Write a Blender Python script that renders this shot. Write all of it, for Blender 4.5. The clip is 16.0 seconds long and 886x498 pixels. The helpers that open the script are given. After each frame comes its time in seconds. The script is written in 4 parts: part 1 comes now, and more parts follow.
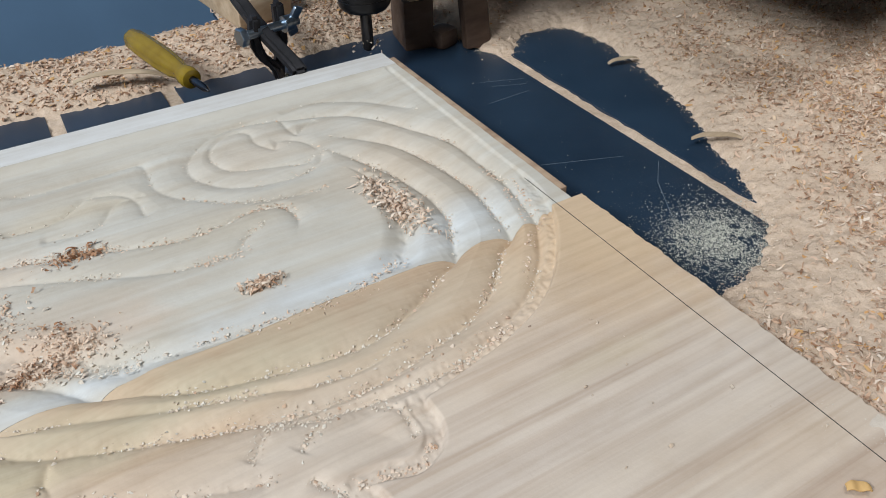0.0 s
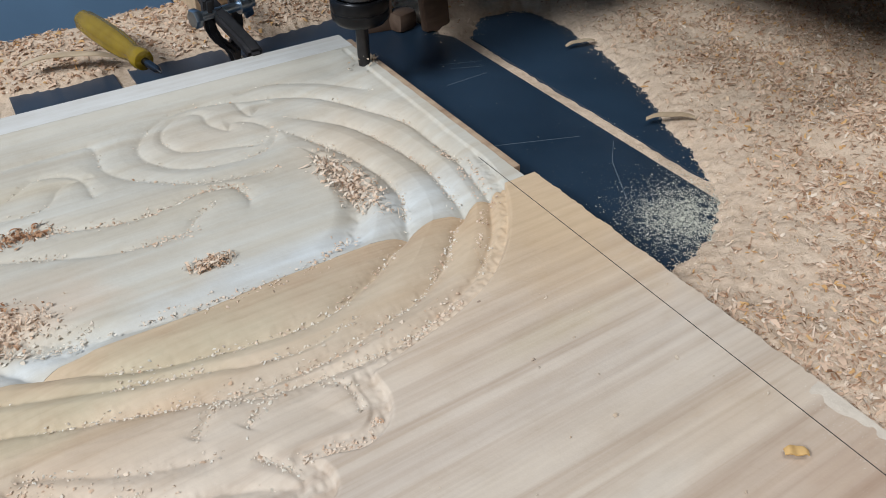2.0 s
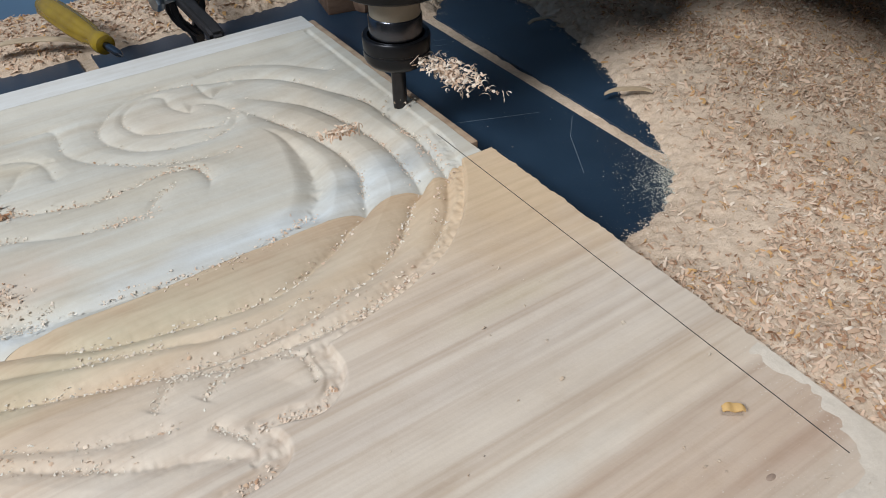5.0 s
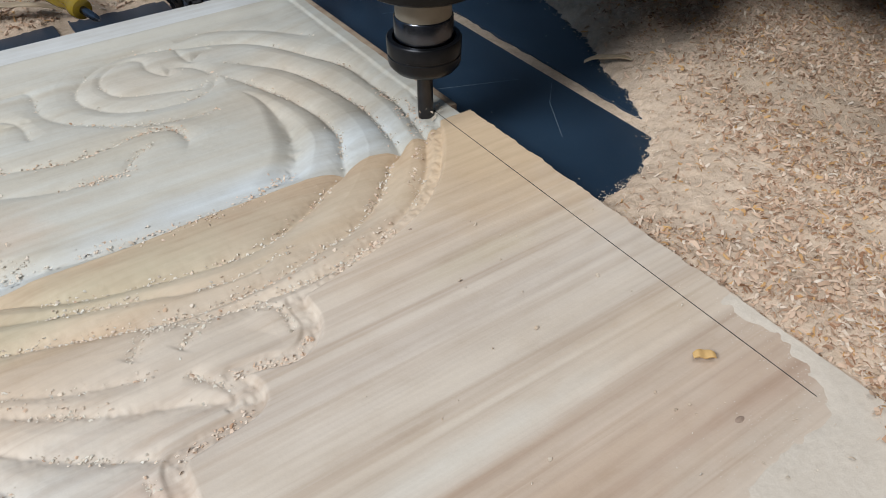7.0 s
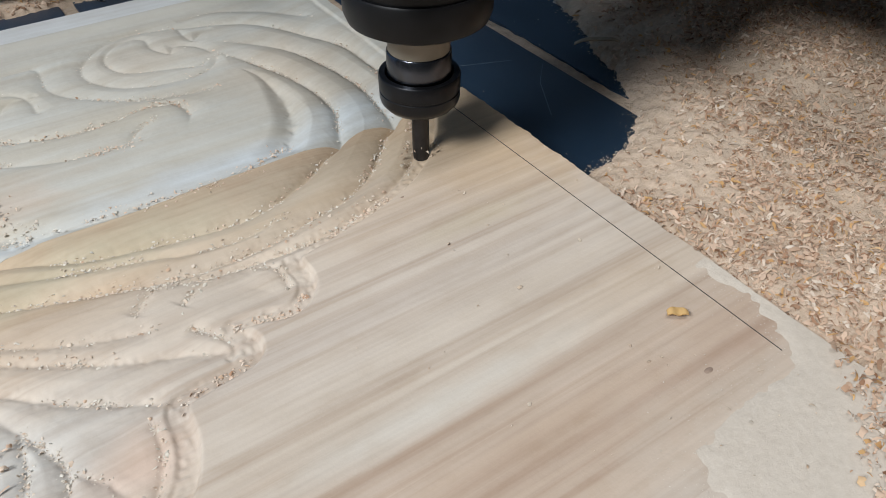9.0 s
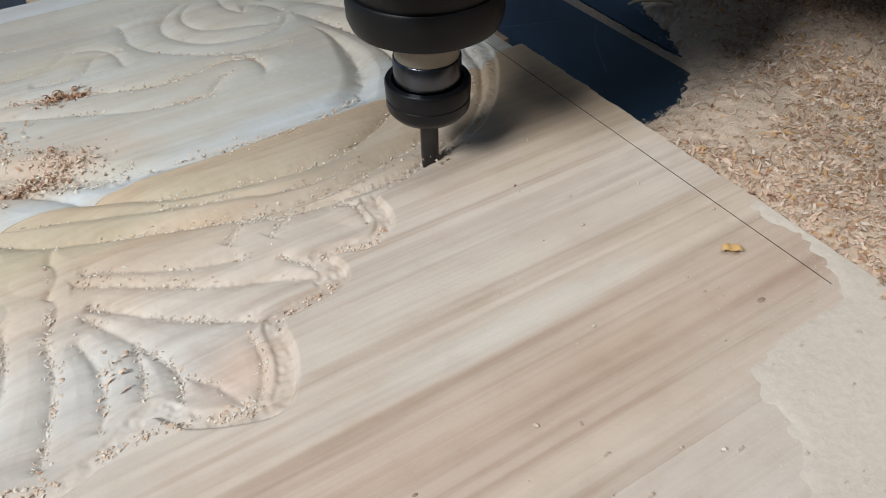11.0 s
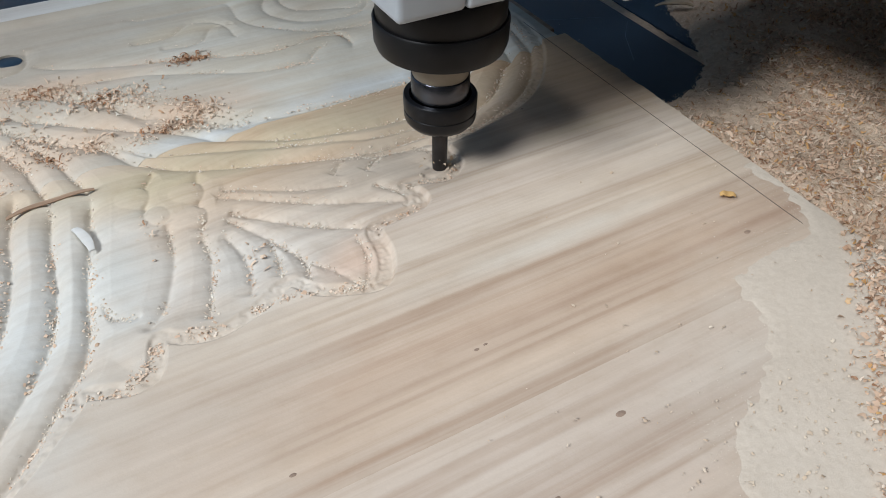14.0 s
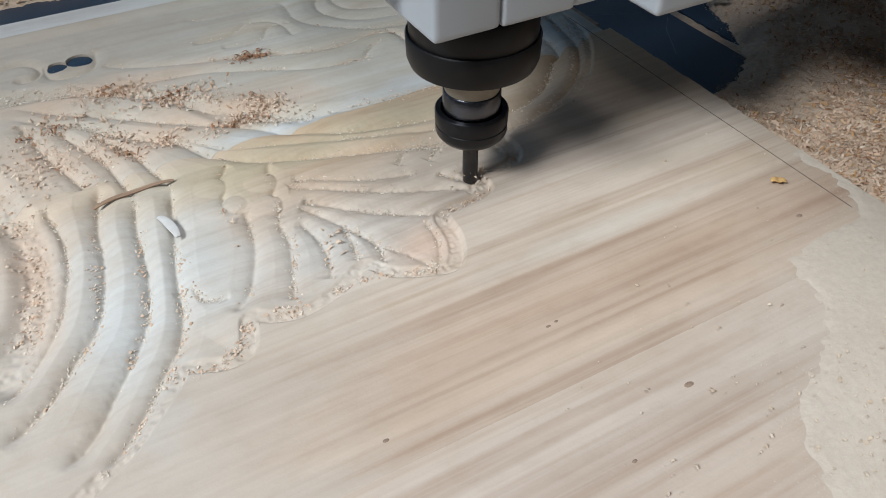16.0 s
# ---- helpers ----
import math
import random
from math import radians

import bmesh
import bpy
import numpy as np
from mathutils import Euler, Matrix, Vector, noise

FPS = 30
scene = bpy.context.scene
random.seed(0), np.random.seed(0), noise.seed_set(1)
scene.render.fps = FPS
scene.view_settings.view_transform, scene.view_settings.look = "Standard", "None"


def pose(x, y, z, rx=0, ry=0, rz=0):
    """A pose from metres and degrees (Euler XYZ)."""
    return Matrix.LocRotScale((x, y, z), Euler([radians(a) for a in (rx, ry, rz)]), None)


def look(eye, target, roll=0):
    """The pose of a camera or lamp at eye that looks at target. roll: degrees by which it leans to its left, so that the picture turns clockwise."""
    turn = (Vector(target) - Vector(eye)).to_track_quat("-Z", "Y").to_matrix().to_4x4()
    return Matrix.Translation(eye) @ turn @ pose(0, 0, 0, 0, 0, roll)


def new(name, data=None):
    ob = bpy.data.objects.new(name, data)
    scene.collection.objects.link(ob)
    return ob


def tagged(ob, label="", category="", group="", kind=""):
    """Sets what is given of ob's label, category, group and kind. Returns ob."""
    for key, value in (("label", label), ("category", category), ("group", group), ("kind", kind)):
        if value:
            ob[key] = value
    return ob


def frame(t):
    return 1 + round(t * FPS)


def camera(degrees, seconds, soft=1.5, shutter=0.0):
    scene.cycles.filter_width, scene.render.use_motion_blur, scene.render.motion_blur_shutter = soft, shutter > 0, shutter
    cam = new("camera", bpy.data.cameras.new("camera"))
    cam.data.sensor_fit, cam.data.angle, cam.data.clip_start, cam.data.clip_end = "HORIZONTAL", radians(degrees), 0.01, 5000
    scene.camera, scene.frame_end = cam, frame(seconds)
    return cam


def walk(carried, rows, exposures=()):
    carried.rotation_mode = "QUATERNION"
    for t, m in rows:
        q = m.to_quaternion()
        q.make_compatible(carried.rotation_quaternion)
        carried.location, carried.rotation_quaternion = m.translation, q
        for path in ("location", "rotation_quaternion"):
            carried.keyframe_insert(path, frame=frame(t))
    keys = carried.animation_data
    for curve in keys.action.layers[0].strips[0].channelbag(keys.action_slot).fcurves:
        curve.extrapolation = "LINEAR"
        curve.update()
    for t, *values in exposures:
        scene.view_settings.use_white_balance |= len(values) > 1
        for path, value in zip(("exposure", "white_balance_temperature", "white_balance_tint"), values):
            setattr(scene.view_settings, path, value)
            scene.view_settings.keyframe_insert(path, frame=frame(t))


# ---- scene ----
cam = camera(60.2, 16.0, soft=0.95)
PATH = [
    (0, (-0.265, -0.327, 0.283), (0.506, 1.053, -0.943), -1.9),
    (0.5, (-0.26, -0.322, 0.286), (0.515, 1.033, -0.964), -2.7),
    (1, (-0.26, -0.326, 0.281), (0.539, 1.033, -0.95), -1.7),
    (1.5, (-0.258, -0.33, 0.279), (0.547, 1.018, -0.96), -1.3),
    (2, (-0.256, -0.338, 0.275), (0.566, 0.997, -0.967), -0.9),
    (2.5, (-0.257, -0.345, 0.274), (0.568, 0.984, -0.973), -1.1),
    (3, (-0.249, -0.35, 0.276), (0.601, 0.959, -0.975), -0.8),
    (3.5, (-0.249, -0.35, 0.276), (0.592, 0.958, -0.981), -1.0),
    (4, (-0.247, -0.352, 0.277), (0.59, 0.95, -0.989), -1.4),
    (6.5, (-0.249, -0.365, 0.267), (0.6, 0.907, -1.022), -0.6),
    (7, (-0.251, -0.37, 0.263), (0.608, 0.887, -1.033), -0.3),
    (7.5, (-0.252, -0.375, 0.263), (0.61, 0.876, -1.038), -0.3),
    (8, (-0.253, -0.38, 0.262), (0.614, 0.866, -1.04), -0.1),
    (8.5, (-0.257, -0.386, 0.261), (0.613, 0.857, -1.042), 0.2),
    (9, (-0.261, -0.394, 0.264), (0.594, 0.855, -1.043), 0.1),
    (9.2, (-0.265, -0.397, 0.264), (0.594, 0.849, -1.044), 0.4),
    (11.3, (-0.303, -0.417, 0.268), (0.446, 0.845, -1.091), -0.8),
    (11.5, (-0.307, -0.42, 0.267), (0.435, 0.843, -1.095), -0.3),
    (12, (-0.318, -0.424, 0.264), (0.401, 0.865, -1.086), -0.3),
    (12.5, (-0.327, -0.423, 0.263), (0.384, 0.866, -1.091), 0.2),
    (13, (-0.334, -0.431, 0.26), (0.373, 0.866, -1.088), 0.2),
    (13.5, (-0.358, -0.464, 0.284), (0.367, 0.799, -1.087), -0.1),
    (14, (-0.383, -0.495, 0.312), (0.357, 0.782, -1.037), 1.0),
    (14.5, (-0.407, -0.492, 0.319), (0.271, 0.817, -1.033), -0.8),
    (15, (-0.414, -0.488, 0.322), (0.281, 0.809, -1.033), -0.6),
    (15.5, (-0.421, -0.491, 0.326), (0.269, 0.811, -1.026), -1.2),
    (16, (-0.424, -0.5, 0.322), (0.283, 0.793, -1.03), -0.3),
]
walk(cam, [(t, look(eye, target, roll)) for t, eye, target, roll in PATH])


# ---- world and lights ----
def make_world():
    w = bpy.data.worlds.new("workshop_air")
    w.use_nodes = True
    bg = w.node_tree.nodes["Background"]
    bg.inputs[0].default_value = (0.80, 0.90, 1.0, 1)
    bg.inputs[1].default_value = 0.018
    scene.world = w


def area_lamp(name, at, to, sx, sy, watts, colour):
    d = bpy.data.lights.new(name, "AREA")
    d.shape, d.size, d.size_y, d.energy, d.color = "RECTANGLE", sx, sy, watts, colour
    ob = new(name, d)
    ob.matrix_world = look(at, to)
    return ob


make_world()
area_lamp("window_daylight", (-3.60, -0.95, 3.30), (0, 0.0, 0), 1.4, 1.1, 262, (0.905, 0.955, 1.0))
area_lamp("tube_light", (-0.25, -0.50, 2.5), (-0.25, -0.1, 0), 1.3, 0.4, 25, (0.935, 0.95, 0.985))
scene.view_settings.exposure = -0.10


# ---- materials ----
class Mat:
    """A node material with a few short ways to add nodes."""

    def __init__(self, name, rough=0.6, metal=0.0, spec=0.5):
        self.m = bpy.data.materials.new(name)
        self.m.use_nodes = True
        self.n, self.l = self.m.node_tree.nodes, self.m.node_tree.links
        self.p = self.n["Principled BSDF"]
        self.p.inputs["Roughness"].default_value = rough
        self.p.inputs["Metallic"].default_value = metal
        self.p.inputs["Specular IOR Level"].default_value = spec
        self.tc = self.n.new("ShaderNodeTexCoord")

    def put(self, a, b):
        self.l.new(a, b)

    def mapped(self, sx, sy, sz, rot=(0, 0, 0)):
        k = self.n.new("ShaderNodeMapping")
        k.inputs["Scale"].default_value = (sx, sy, sz)
        k.inputs["Rotation"].default_value = rot
        self.put(self.tc.outputs["Object"], k.inputs[0])
        return k.outputs[0]

    def noise(self, vec, scale, detail=4, rough=0.55, distort=0.0):
        k = self.n.new("ShaderNodeTexNoise")
        k.inputs["Scale"].default_value, k.inputs["Detail"].default_value = scale, detail
        k.inputs["Roughness"].default_value, k.inputs["Distortion"].default_value = rough, distort
        self.put(vec, k.inputs["Vector"])
        return k.outputs["Fac"]

    def ramp(self, fac, stops):
        k = self.n.new("ShaderNodeValToRGB")
        r = k.color_ramp
        while len(r.elements) < len(stops):
            r.elements.new(0.5)
        for e, (at, c) in zip(r.elements, stops):
            e.position = at
            e.color = (*c, 1) if len(c) == 3 else c
        self.put(fac, k.inputs[0])
        return k.outputs[0]

    def mix(self, fac, a, b, mode="MIX"):
        k = self.n.new("ShaderNodeMix")
        k.data_type, k.blend_type = "RGBA", mode
        for s, v in ((k.inputs[0], fac), (k.inputs[6], a), (k.inputs[7], b)):
            if isinstance(v, (int, float)):
                s.default_value = v
            elif isinstance(v, tuple):
                s.default_value = (*v, 1)
            else:
                self.put(v, s)
        return k.outputs[2]

    def colour(self, c):
        if isinstance(c, tuple):
            self.p.inputs["Base Color"].default_value = (*c, 1)
        else:
            self.put(c, self.p.inputs["Base Color"])
        return self

    def bump(self, fac, strength, dist):
        k = self.n.new("ShaderNodeBump")
        k.inputs["Strength"].default_value, k.inputs["Distance"].default_value = strength, dist
        self.put(fac, k.inputs["Height"])
        if self.p.inputs["Normal"].is_linked:
            self.put(self.p.inputs["Normal"].links[0].from_socket, k.inputs["Normal"])
        self.put(k.outputs[0], self.p.inputs["Normal"])
        return self

    def along(self, axis):
        k = self.n.new("ShaderNodeSeparateXYZ")
        self.put(self.tc.outputs["Object"], k.inputs[0])
        return k.outputs[axis]

    def span(self, fac, lo, hi):
        k = self.n.new("ShaderNodeMapRange")
        k.inputs[1].default_value, k.inputs[2].default_value = lo, hi
        self.put(fac, k.inputs[0])
        return k.outputs[0]

    def random(self, island=False):
        if island:
            return self.n.new("ShaderNodeNewGeometry").outputs["Random Per Island"]
        return self.n.new("ShaderNodeObjectInfo").outputs["Random"]


def wood(name, base, dark, light, seed, streak=0.55, rough=0.62, tone=None, pale=None, stains=()):
    """Sawn and carved poplar: long streaks along x, fine pores, soft blotches."""
    k = Mat(name, rough, spec=0.25)
    broad = k.noise(k.mapped(1.3, 52 + seed, 40), 1.0, 3, 0.5, 0.45)
    lines = k.noise(k.mapped(2.2, 125 + seed, 70), 1.0, 4, 0.6, 0.3)
    fine = k.noise(k.mapped(7, 190, 150), 1.0, 4, 0.6, 0.2)
    blot = k.noise(k.mapped(9, 16, 16), 1.0, 3)
    c = k.ramp(broad, [(0.32, dark), (0.47, base), (0.60, light), (0.72, base)])
    c = k.mix(0.45, c, k.ramp(lines, [(0.34, dark), (0.50, base), (0.64, light)]))
    if tone:
        y = k.along(1)
        g = k.ramp(k.span(y, tone[0][0], tone[-1][0]), [((a - tone[0][0]) / (tone[-1][0] - tone[0][0]), col) for a, col in tone])
        c = k.mix(streak, g, k.mix(1.0, g, c, "MULTIPLY"))
    if pale:
        # the wood turns evenly beige towards the panel's left part
        edge = k.noise(k.mapped(14, 22, 22), 1.0, 3)
        w = k.n.new("ShaderNodeMath")
        w.operation = "MULTIPLY_ADD"
        k.put(edge, w.inputs[0])
        w.inputs[1].default_value = 0.16
        k.put(k.along(0), w.inputs[2])
        c = k.mix(k.ramp(k.span(w.outputs[0], -0.36, -0.22), [(0.0, (0.75, 0.75, 0.75)), (1.0, (0, 0, 0))]), c, pale)
    # natural stains in the timber: centre, half length, half width, colour, strength
    wander = k.noise(k.mapped(30, 44, 44), 1.0, 3)
    for sx, sy, lx, ly, col, most in stains:
        g = k.n.new("ShaderNodeMapping")
        g.inputs["Location"].default_value = (-sx / lx, -sy / ly, 0)
        g.inputs["Scale"].default_value = (1 / lx, 1 / ly, 0)
        k.put(k.tc.outputs["Object"], g.inputs[0])
        r = k.n.new("ShaderNodeVectorMath")
        r.operation = "LENGTH"
        k.put(g.outputs[0], r.inputs[0])
        w = k.n.new("ShaderNodeMath")
        w.operation = "MULTIPLY_ADD"
        k.put(wander, w.inputs[0])
        w.inputs[1].default_value = 1.1
        k.put(r.outputs["Value"], w.inputs[2])
        c = k.mix(k.ramp(k.span(w.outputs[0], 0.75, 1.75), [(0.0, (most,) * 3), (1.0, (0, 0, 0))]), c, k.mix(0.45, col, k.mix(1.0, col, k.ramp(lines, [(0.34, (0.85, 0.83, 0.80)), (0.62, (1.06, 1.06, 1.06))]), "MULTIPLY")))
    c = k.mix(0.24, c, k.mix(1.0, c, k.ramp(fine, [(0.30, (0.74, 0.70, 0.66)), (0.58, (1, 1, 1))]), "MULTIPLY"))
    c = k.mix(0.6, c, k.mix(1.0, c, k.ramp(blot, [(0.32, (0.86, 0.83, 0.80)), (0.60, (1.0, 1.0, 1.0))]), "MULTIPLY"))
    mott = k.noise(k.mapped(45, 95, 95), 1.0, 4, 0.65)
    c = k.mix(0.42, c, k.mix(1.0, c, k.ramp(mott, [(0.30, (0.88, 0.84, 0.79)), (0.50, (1.0, 1.0, 1.0)), (0.68, (1.05, 1.05, 1.05))]), "MULTIPLY"))
    k.colour(c)
    k.bump(fine, 0.22, 0.0006)
    k.bump(k.noise(k.mapped(420, 420, 420), 1.0, 3), 0.25, 0.0005)
    return k.m


def plain(name, c, rough=0.5, metal=0.0, var=0.15, scale=60, bump=0.1):
    k = Mat(name, rough, metal)
    n1, n2 = k.noise(k.mapped(1, 1, 1), scale, 5), k.noise(k.mapped(1, 1, 1), scale * 0.13, 3)
    lo, hi = tuple(v * (1 - var) for v in c), tuple(min(1, v * (1 + var)) for v in c)
    k.colour(k.mix(0.5, k.ramp(n1, [(0.3, lo), (0.7, hi)]), k.ramp(n2, [(0.35, lo), (0.65, hi)])))
    k.bump(n1, bump, 0.0005)
    return k.m


WHITE_STAINS = [(-0.40, 0.118, 0.11, 0.020, (0.63, 0.49, 0.375), 0.85), (-0.45, 0.045, 0.07, 0.05, (0.60, 0.48, 0.37), 0.6), (-0.31, 0.032, 0.07, 0.022, (0.62, 0.48, 0.37), 0.85), (-0.43, 0.035, 0.09, 0.055, (0.565, 0.455, 0.36), 0.85), (-0.055, 0.10, 0.055, 0.085, (0.56, 0.48, 0.385), 0.8), (-0.145, 0.172, 0.052, 0.042, (0.57, 0.49, 0.395), 0.7), (-0.140, 0.004, 0.10, 0.017, (0.60, 0.625, 0.63), 0.9), (-0.05, 0.018, 0.050, 0.024, (0.595, 0.61, 0.60), 0.9), (-0.30, -0.004, 0.06, 0.008, (0.60, 0.62, 0.62), 0.8),
                (-0.27, 0.165, 0.05, 0.02, (0.60, 0.51, 0.37), 0.45), (-0.34, 0.045, 0.10, 0.030, (0.58, 0.45, 0.34), 0.5), (-0.42, 0.07, 0.05, 0.03, (0.58, 0.55, 0.48), 0.6), (-0.20, 0.09, 0.06, 0.02, (0.56, 0.50, 0.40), 0.5)]
M_WHITE = wood("pale_sapwood", (0.535, 0.50, 0.43), (0.50, 0.445, 0.365), (0.56, 0.54, 0.485), 0, pale=(0.53, 0.465, 0.385), stains=WHITE_STAINS)
M_STRIP = wood("white_edge_strip", (0.62, 0.61, 0.585), (0.57, 0.555, 0.515), (0.65, 0.645, 0.625), 2)
TONES = [(-0.35, (0.575, 0.485, 0.405)), (-0.315, (0.575, 0.480, 0.400)), (-0.292, (0.550, 0.435, 0.345)), (-0.262, (0.525, 0.405, 0.318)), (-0.235, (0.575, 0.475, 0.39)), (-0.21, (0.592, 0.505, 0.42)), (-0.16, (0.592, 0.515, 0.445)),
         (-0.10, (0.592, 0.485, 0.39)), (-0.045, (0.578, 0.45, 0.33)), (0.0, (0.568, 0.425, 0.293))]
GREYS = [(-0.75, (0.585, 0.495, 0.425)), (-0.45, (0.585, 0.495, 0.425)), (-0.40, (0.555, 0.455, 0.375)), (-0.36, (0.59, 0.505, 0.435)), (-0.317, (0.575, 0.480, 0.400))]
DUSTY = (-0.02, -0.44, 0.15, 0.155, (0.585, 0.525, 0.45), 0.9)
TAN_STAINS = [(-0.12, -0.058, 0.07, 0.007, (0.53, 0.385, 0.255), 0.7), (-0.26, -0.064, 0.06, 0.006, (0.59, 0.44, 0.295), 0.6), (-0.33, -0.05, 0.04, 0.010, (0.58, 0.46, 0.30), 0.6), (-0.065, -0.03, 0.02, 0.03, (0.54, 0.40, 0.27), 0.6), (-0.486, -0.08, 0.018, 0.08, (0.64, 0.50, 0.39), 0.85), (-0.45, -0.02, 0.05, 0.02, (0.61, 0.50, 0.39), 0.7), (0.005, -0.055, 0.075, 0.085, (0.605, 0.45, 0.295), 0.85), (-0.15, -0.045, 0.10, 0.040, (0.545, 0.465, 0.36), 0.65), (-0.10, -0.035, 0.05, 0.014, (0.54, 0.43, 0.31), 0.5), (-0.43, -0.02, 0.06, 0.025, (0.555, 0.46, 0.35), 0.75), (-0.355, -0.045, 0.07, 0.035, (0.54, 0.47, 0.33), 0.75), (-0.25, -0.035, 0.10, 0.024, (0.53, 0.465, 0.335), 0.75), (-0.40, -0.12, 0.045, 0.08, (0.59, 0.595, 0.565), 0.85), (-0.315, -0.150, 0.065, 0.045, (0.545, 0.525, 0.485), 0.75),
              (-0.445, -0.15, 0.03, 0.09, (0.59, 0.60, 0.58), 0.85), (-0.262, -0.180, 0.024, 0.020, (0.60, 0.43, 0.33), 0.7), (-0.21, -0.10, 0.08, 0.03, (0.60, 0.53, 0.45), 0.6), (-0.15, -0.225, 0.10, 0.010, (0.64, 0.60, 0.53), 0.6),
              DUSTY, (0.0, -0.275, 0.06, 0.010, (0.46, 0.33, 0.25), 0.6), (-0.10, -0.262, 0.05, 0.009, (0.50, 0.37, 0.27), 0.5), (-0.02, -0.215, 0.05, 0.014, (0.54, 0.42, 0.31), 0.5), (-0.06, -0.13, 0.06, 0.010, (0.61, 0.53, 0.40), 0.5)]
M_TAN = wood("striped_heartwood", (0.96, 0.95, 0.93), (0.70, 0.60, 0.52), (1.08, 1.08, 1.05), 9, 0.95, tone=TONES, pale=(0.555, 0.505, 0.44), stains=TAN_STAINS)
M_GREY = wood("greyish_heartwood", (0.97, 0.97, 0.96), (0.70, 0.61, 0.54), (1.03, 1.03, 1.01), 5, 0.85, tone=GREYS, stains=[DUSTY])
M_BLOCK = wood("rough_block_wood", (0.46, 0.35, 0.235), (0.34, 0.25, 0.16), (0.56, 0.45, 0.32), 3)
M_LEDGE = wood("torn_brown_edge", (0.42, 0.30, 0.21), (0.28, 0.18, 0.12), (0.50, 0.38, 0.27), 4)
M_BROWN = wood("dark_brown_wood", (0.095, 0.060, 0.042), (0.06, 0.036, 0.026), (0.14, 0.095, 0.07), 3)


def bed_paint():
    k = Mat("dark_blue_machine_paint", 0.42, spec=0.5)
    n = k.noise(k.mapped(1, 1, 1), 14, 5)
    scr = k.noise(k.mapped(260, 8, 1, (0, 0, 0.5)), 1.0, 2)
    scr2 = k.noise(k.mapped(6, 300, 1, (0, 0, 0.15)), 1.0, 2)
    dust = k.noise(k.mapped(1, 1, 1), 900, 2)
    c = k.ramp(n, [(0.3, (0.010, 0.024, 0.045)), (0.7, (0.018, 0.038, 0.066))])
    c = k.mix(k.ramp(scr, [(0.73, (0, 0, 0)), (0.80, (0.35, 0.35, 0.35))]), c, (0.20, 0.24, 0.28))
    c = k.mix(k.ramp(scr2, [(0.74, (0, 0, 0)), (0.80, (0.35, 0.35, 0.35))]), c, (0.20, 0.24, 0.28))
    c = k.mix(k.ramp(dust, [(0.66, (0, 0, 0)), (0.76, (0.55, 0.55, 0.55))]), c, (0.36, 0.33, 0.27))
    k.colour(c)
    k.bump(n, 0.08, 0.001)
    return k.m


def dust_mat(name, a, b, scale=240, bump=0.9):
    k = Mat(name, 0.95, spec=0.1)
    n1 = k.noise(k.mapped(1, 1, 1), scale, 6, 0.7)
    n2 = k.noise(k.mapped(1, 1, 1), 16, 4)
    c = k.mix(0.35, k.ramp(n1, [(0.3, a), (0.65, b)]), k.ramp(n2, [(0.35, a), (0.65, b)]))
    k.colour(c)
    k.bump(n1, bump, 0.0016)
    return k.m


def flake_mat(name, stops):
    k = Mat(name, 0.8, spec=0.15)
    tint = k.ramp(k.random(True), stops)
    k.colour(tint)
    # shavings are thin enough to let some light through
    thin, both = k.n.new("ShaderNodeBsdfTranslucent"), k.n.new("ShaderNodeMixShader")
    k.put(tint, thin.inputs["Color"])
    both.inputs[0].default_value = 0.16
    k.put(k.p.outputs[0], both.inputs[1])
    k.put(thin.outputs[0], both.inputs[2])
    k.put(both.outputs[0], k.n["Material Output"].inputs["Surface"])
    k.bump(k.noise(k.mapped(1, 1, 1), 700, 2), 0.3, 0.0005)
    return k.m


M_BED = bed_paint()
M_DUST = dust_mat("packed_sawdust", (0.45, 0.33, 0.235), (0.68, 0.54, 0.415))
M_FILM = dust_mat("fine_dust", (0.52, 0.445, 0.365), (0.61, 0.535, 0.45), 300, 0.3)
M_FLAKE = flake_mat("wood_shavings", [(0.0, (0.30, 0.16, 0.09)), (0.12, (0.46, 0.29, 0.19)), (0.28, (0.60, 0.43, 0.31)), (0.65, (0.68, 0.495, 0.365)),
                                      (0.88, (0.76, 0.66, 0.55)), (0.92, (0.64, 0.39, 0.17)), (1.0, (0.54, 0.31, 0.14))])
M_FLAKE_PALE = flake_mat("pale_shavings", [(0.0, (0.46, 0.31, 0.20)), (0.12, (0.58, 0.45, 0.33)), (0.6, (0.64, 0.53, 0.41)), (1.0, (0.70, 0.61, 0.50))])
M_CURL = flake_mat("peach_curls", [(0.0, (0.60, 0.42, 0.29)), (0.3, (0.70, 0.54, 0.42)), (0.7, (0.75, 0.62, 0.50)), (1.0, (0.77, 0.68, 0.58))])
M_BARK = flake_mat("dark_rust_shavings", [(0.0, (0.26, 0.12, 0.06)), (0.5, (0.42, 0.23, 0.13)), (1.0, (0.56, 0.37, 0.24))])
M_CRUMB = flake_mat("cream_crumbs", [(0.0, (0.60, 0.47, 0.36)), (0.15, (0.68, 0.58, 0.48)), (0.6, (0.70, 0.63, 0.53)), (1.0, (0.74, 0.70, 0.62))])
M_SPECK = flake_mat("dust_speck", [(0.0, (0.36, 0.36, 0.31)), (0.5, (0.52, 0.52, 0.45)), (1.0, (0.62, 0.60, 0.52))])
M_POWDER = flake_mat("pale_powder", [(0.0, (0.55, 0.48, 0.40)), (0.5, (0.60, 0.53, 0.45)), (1.0, (0.65, 0.59, 0.51))])
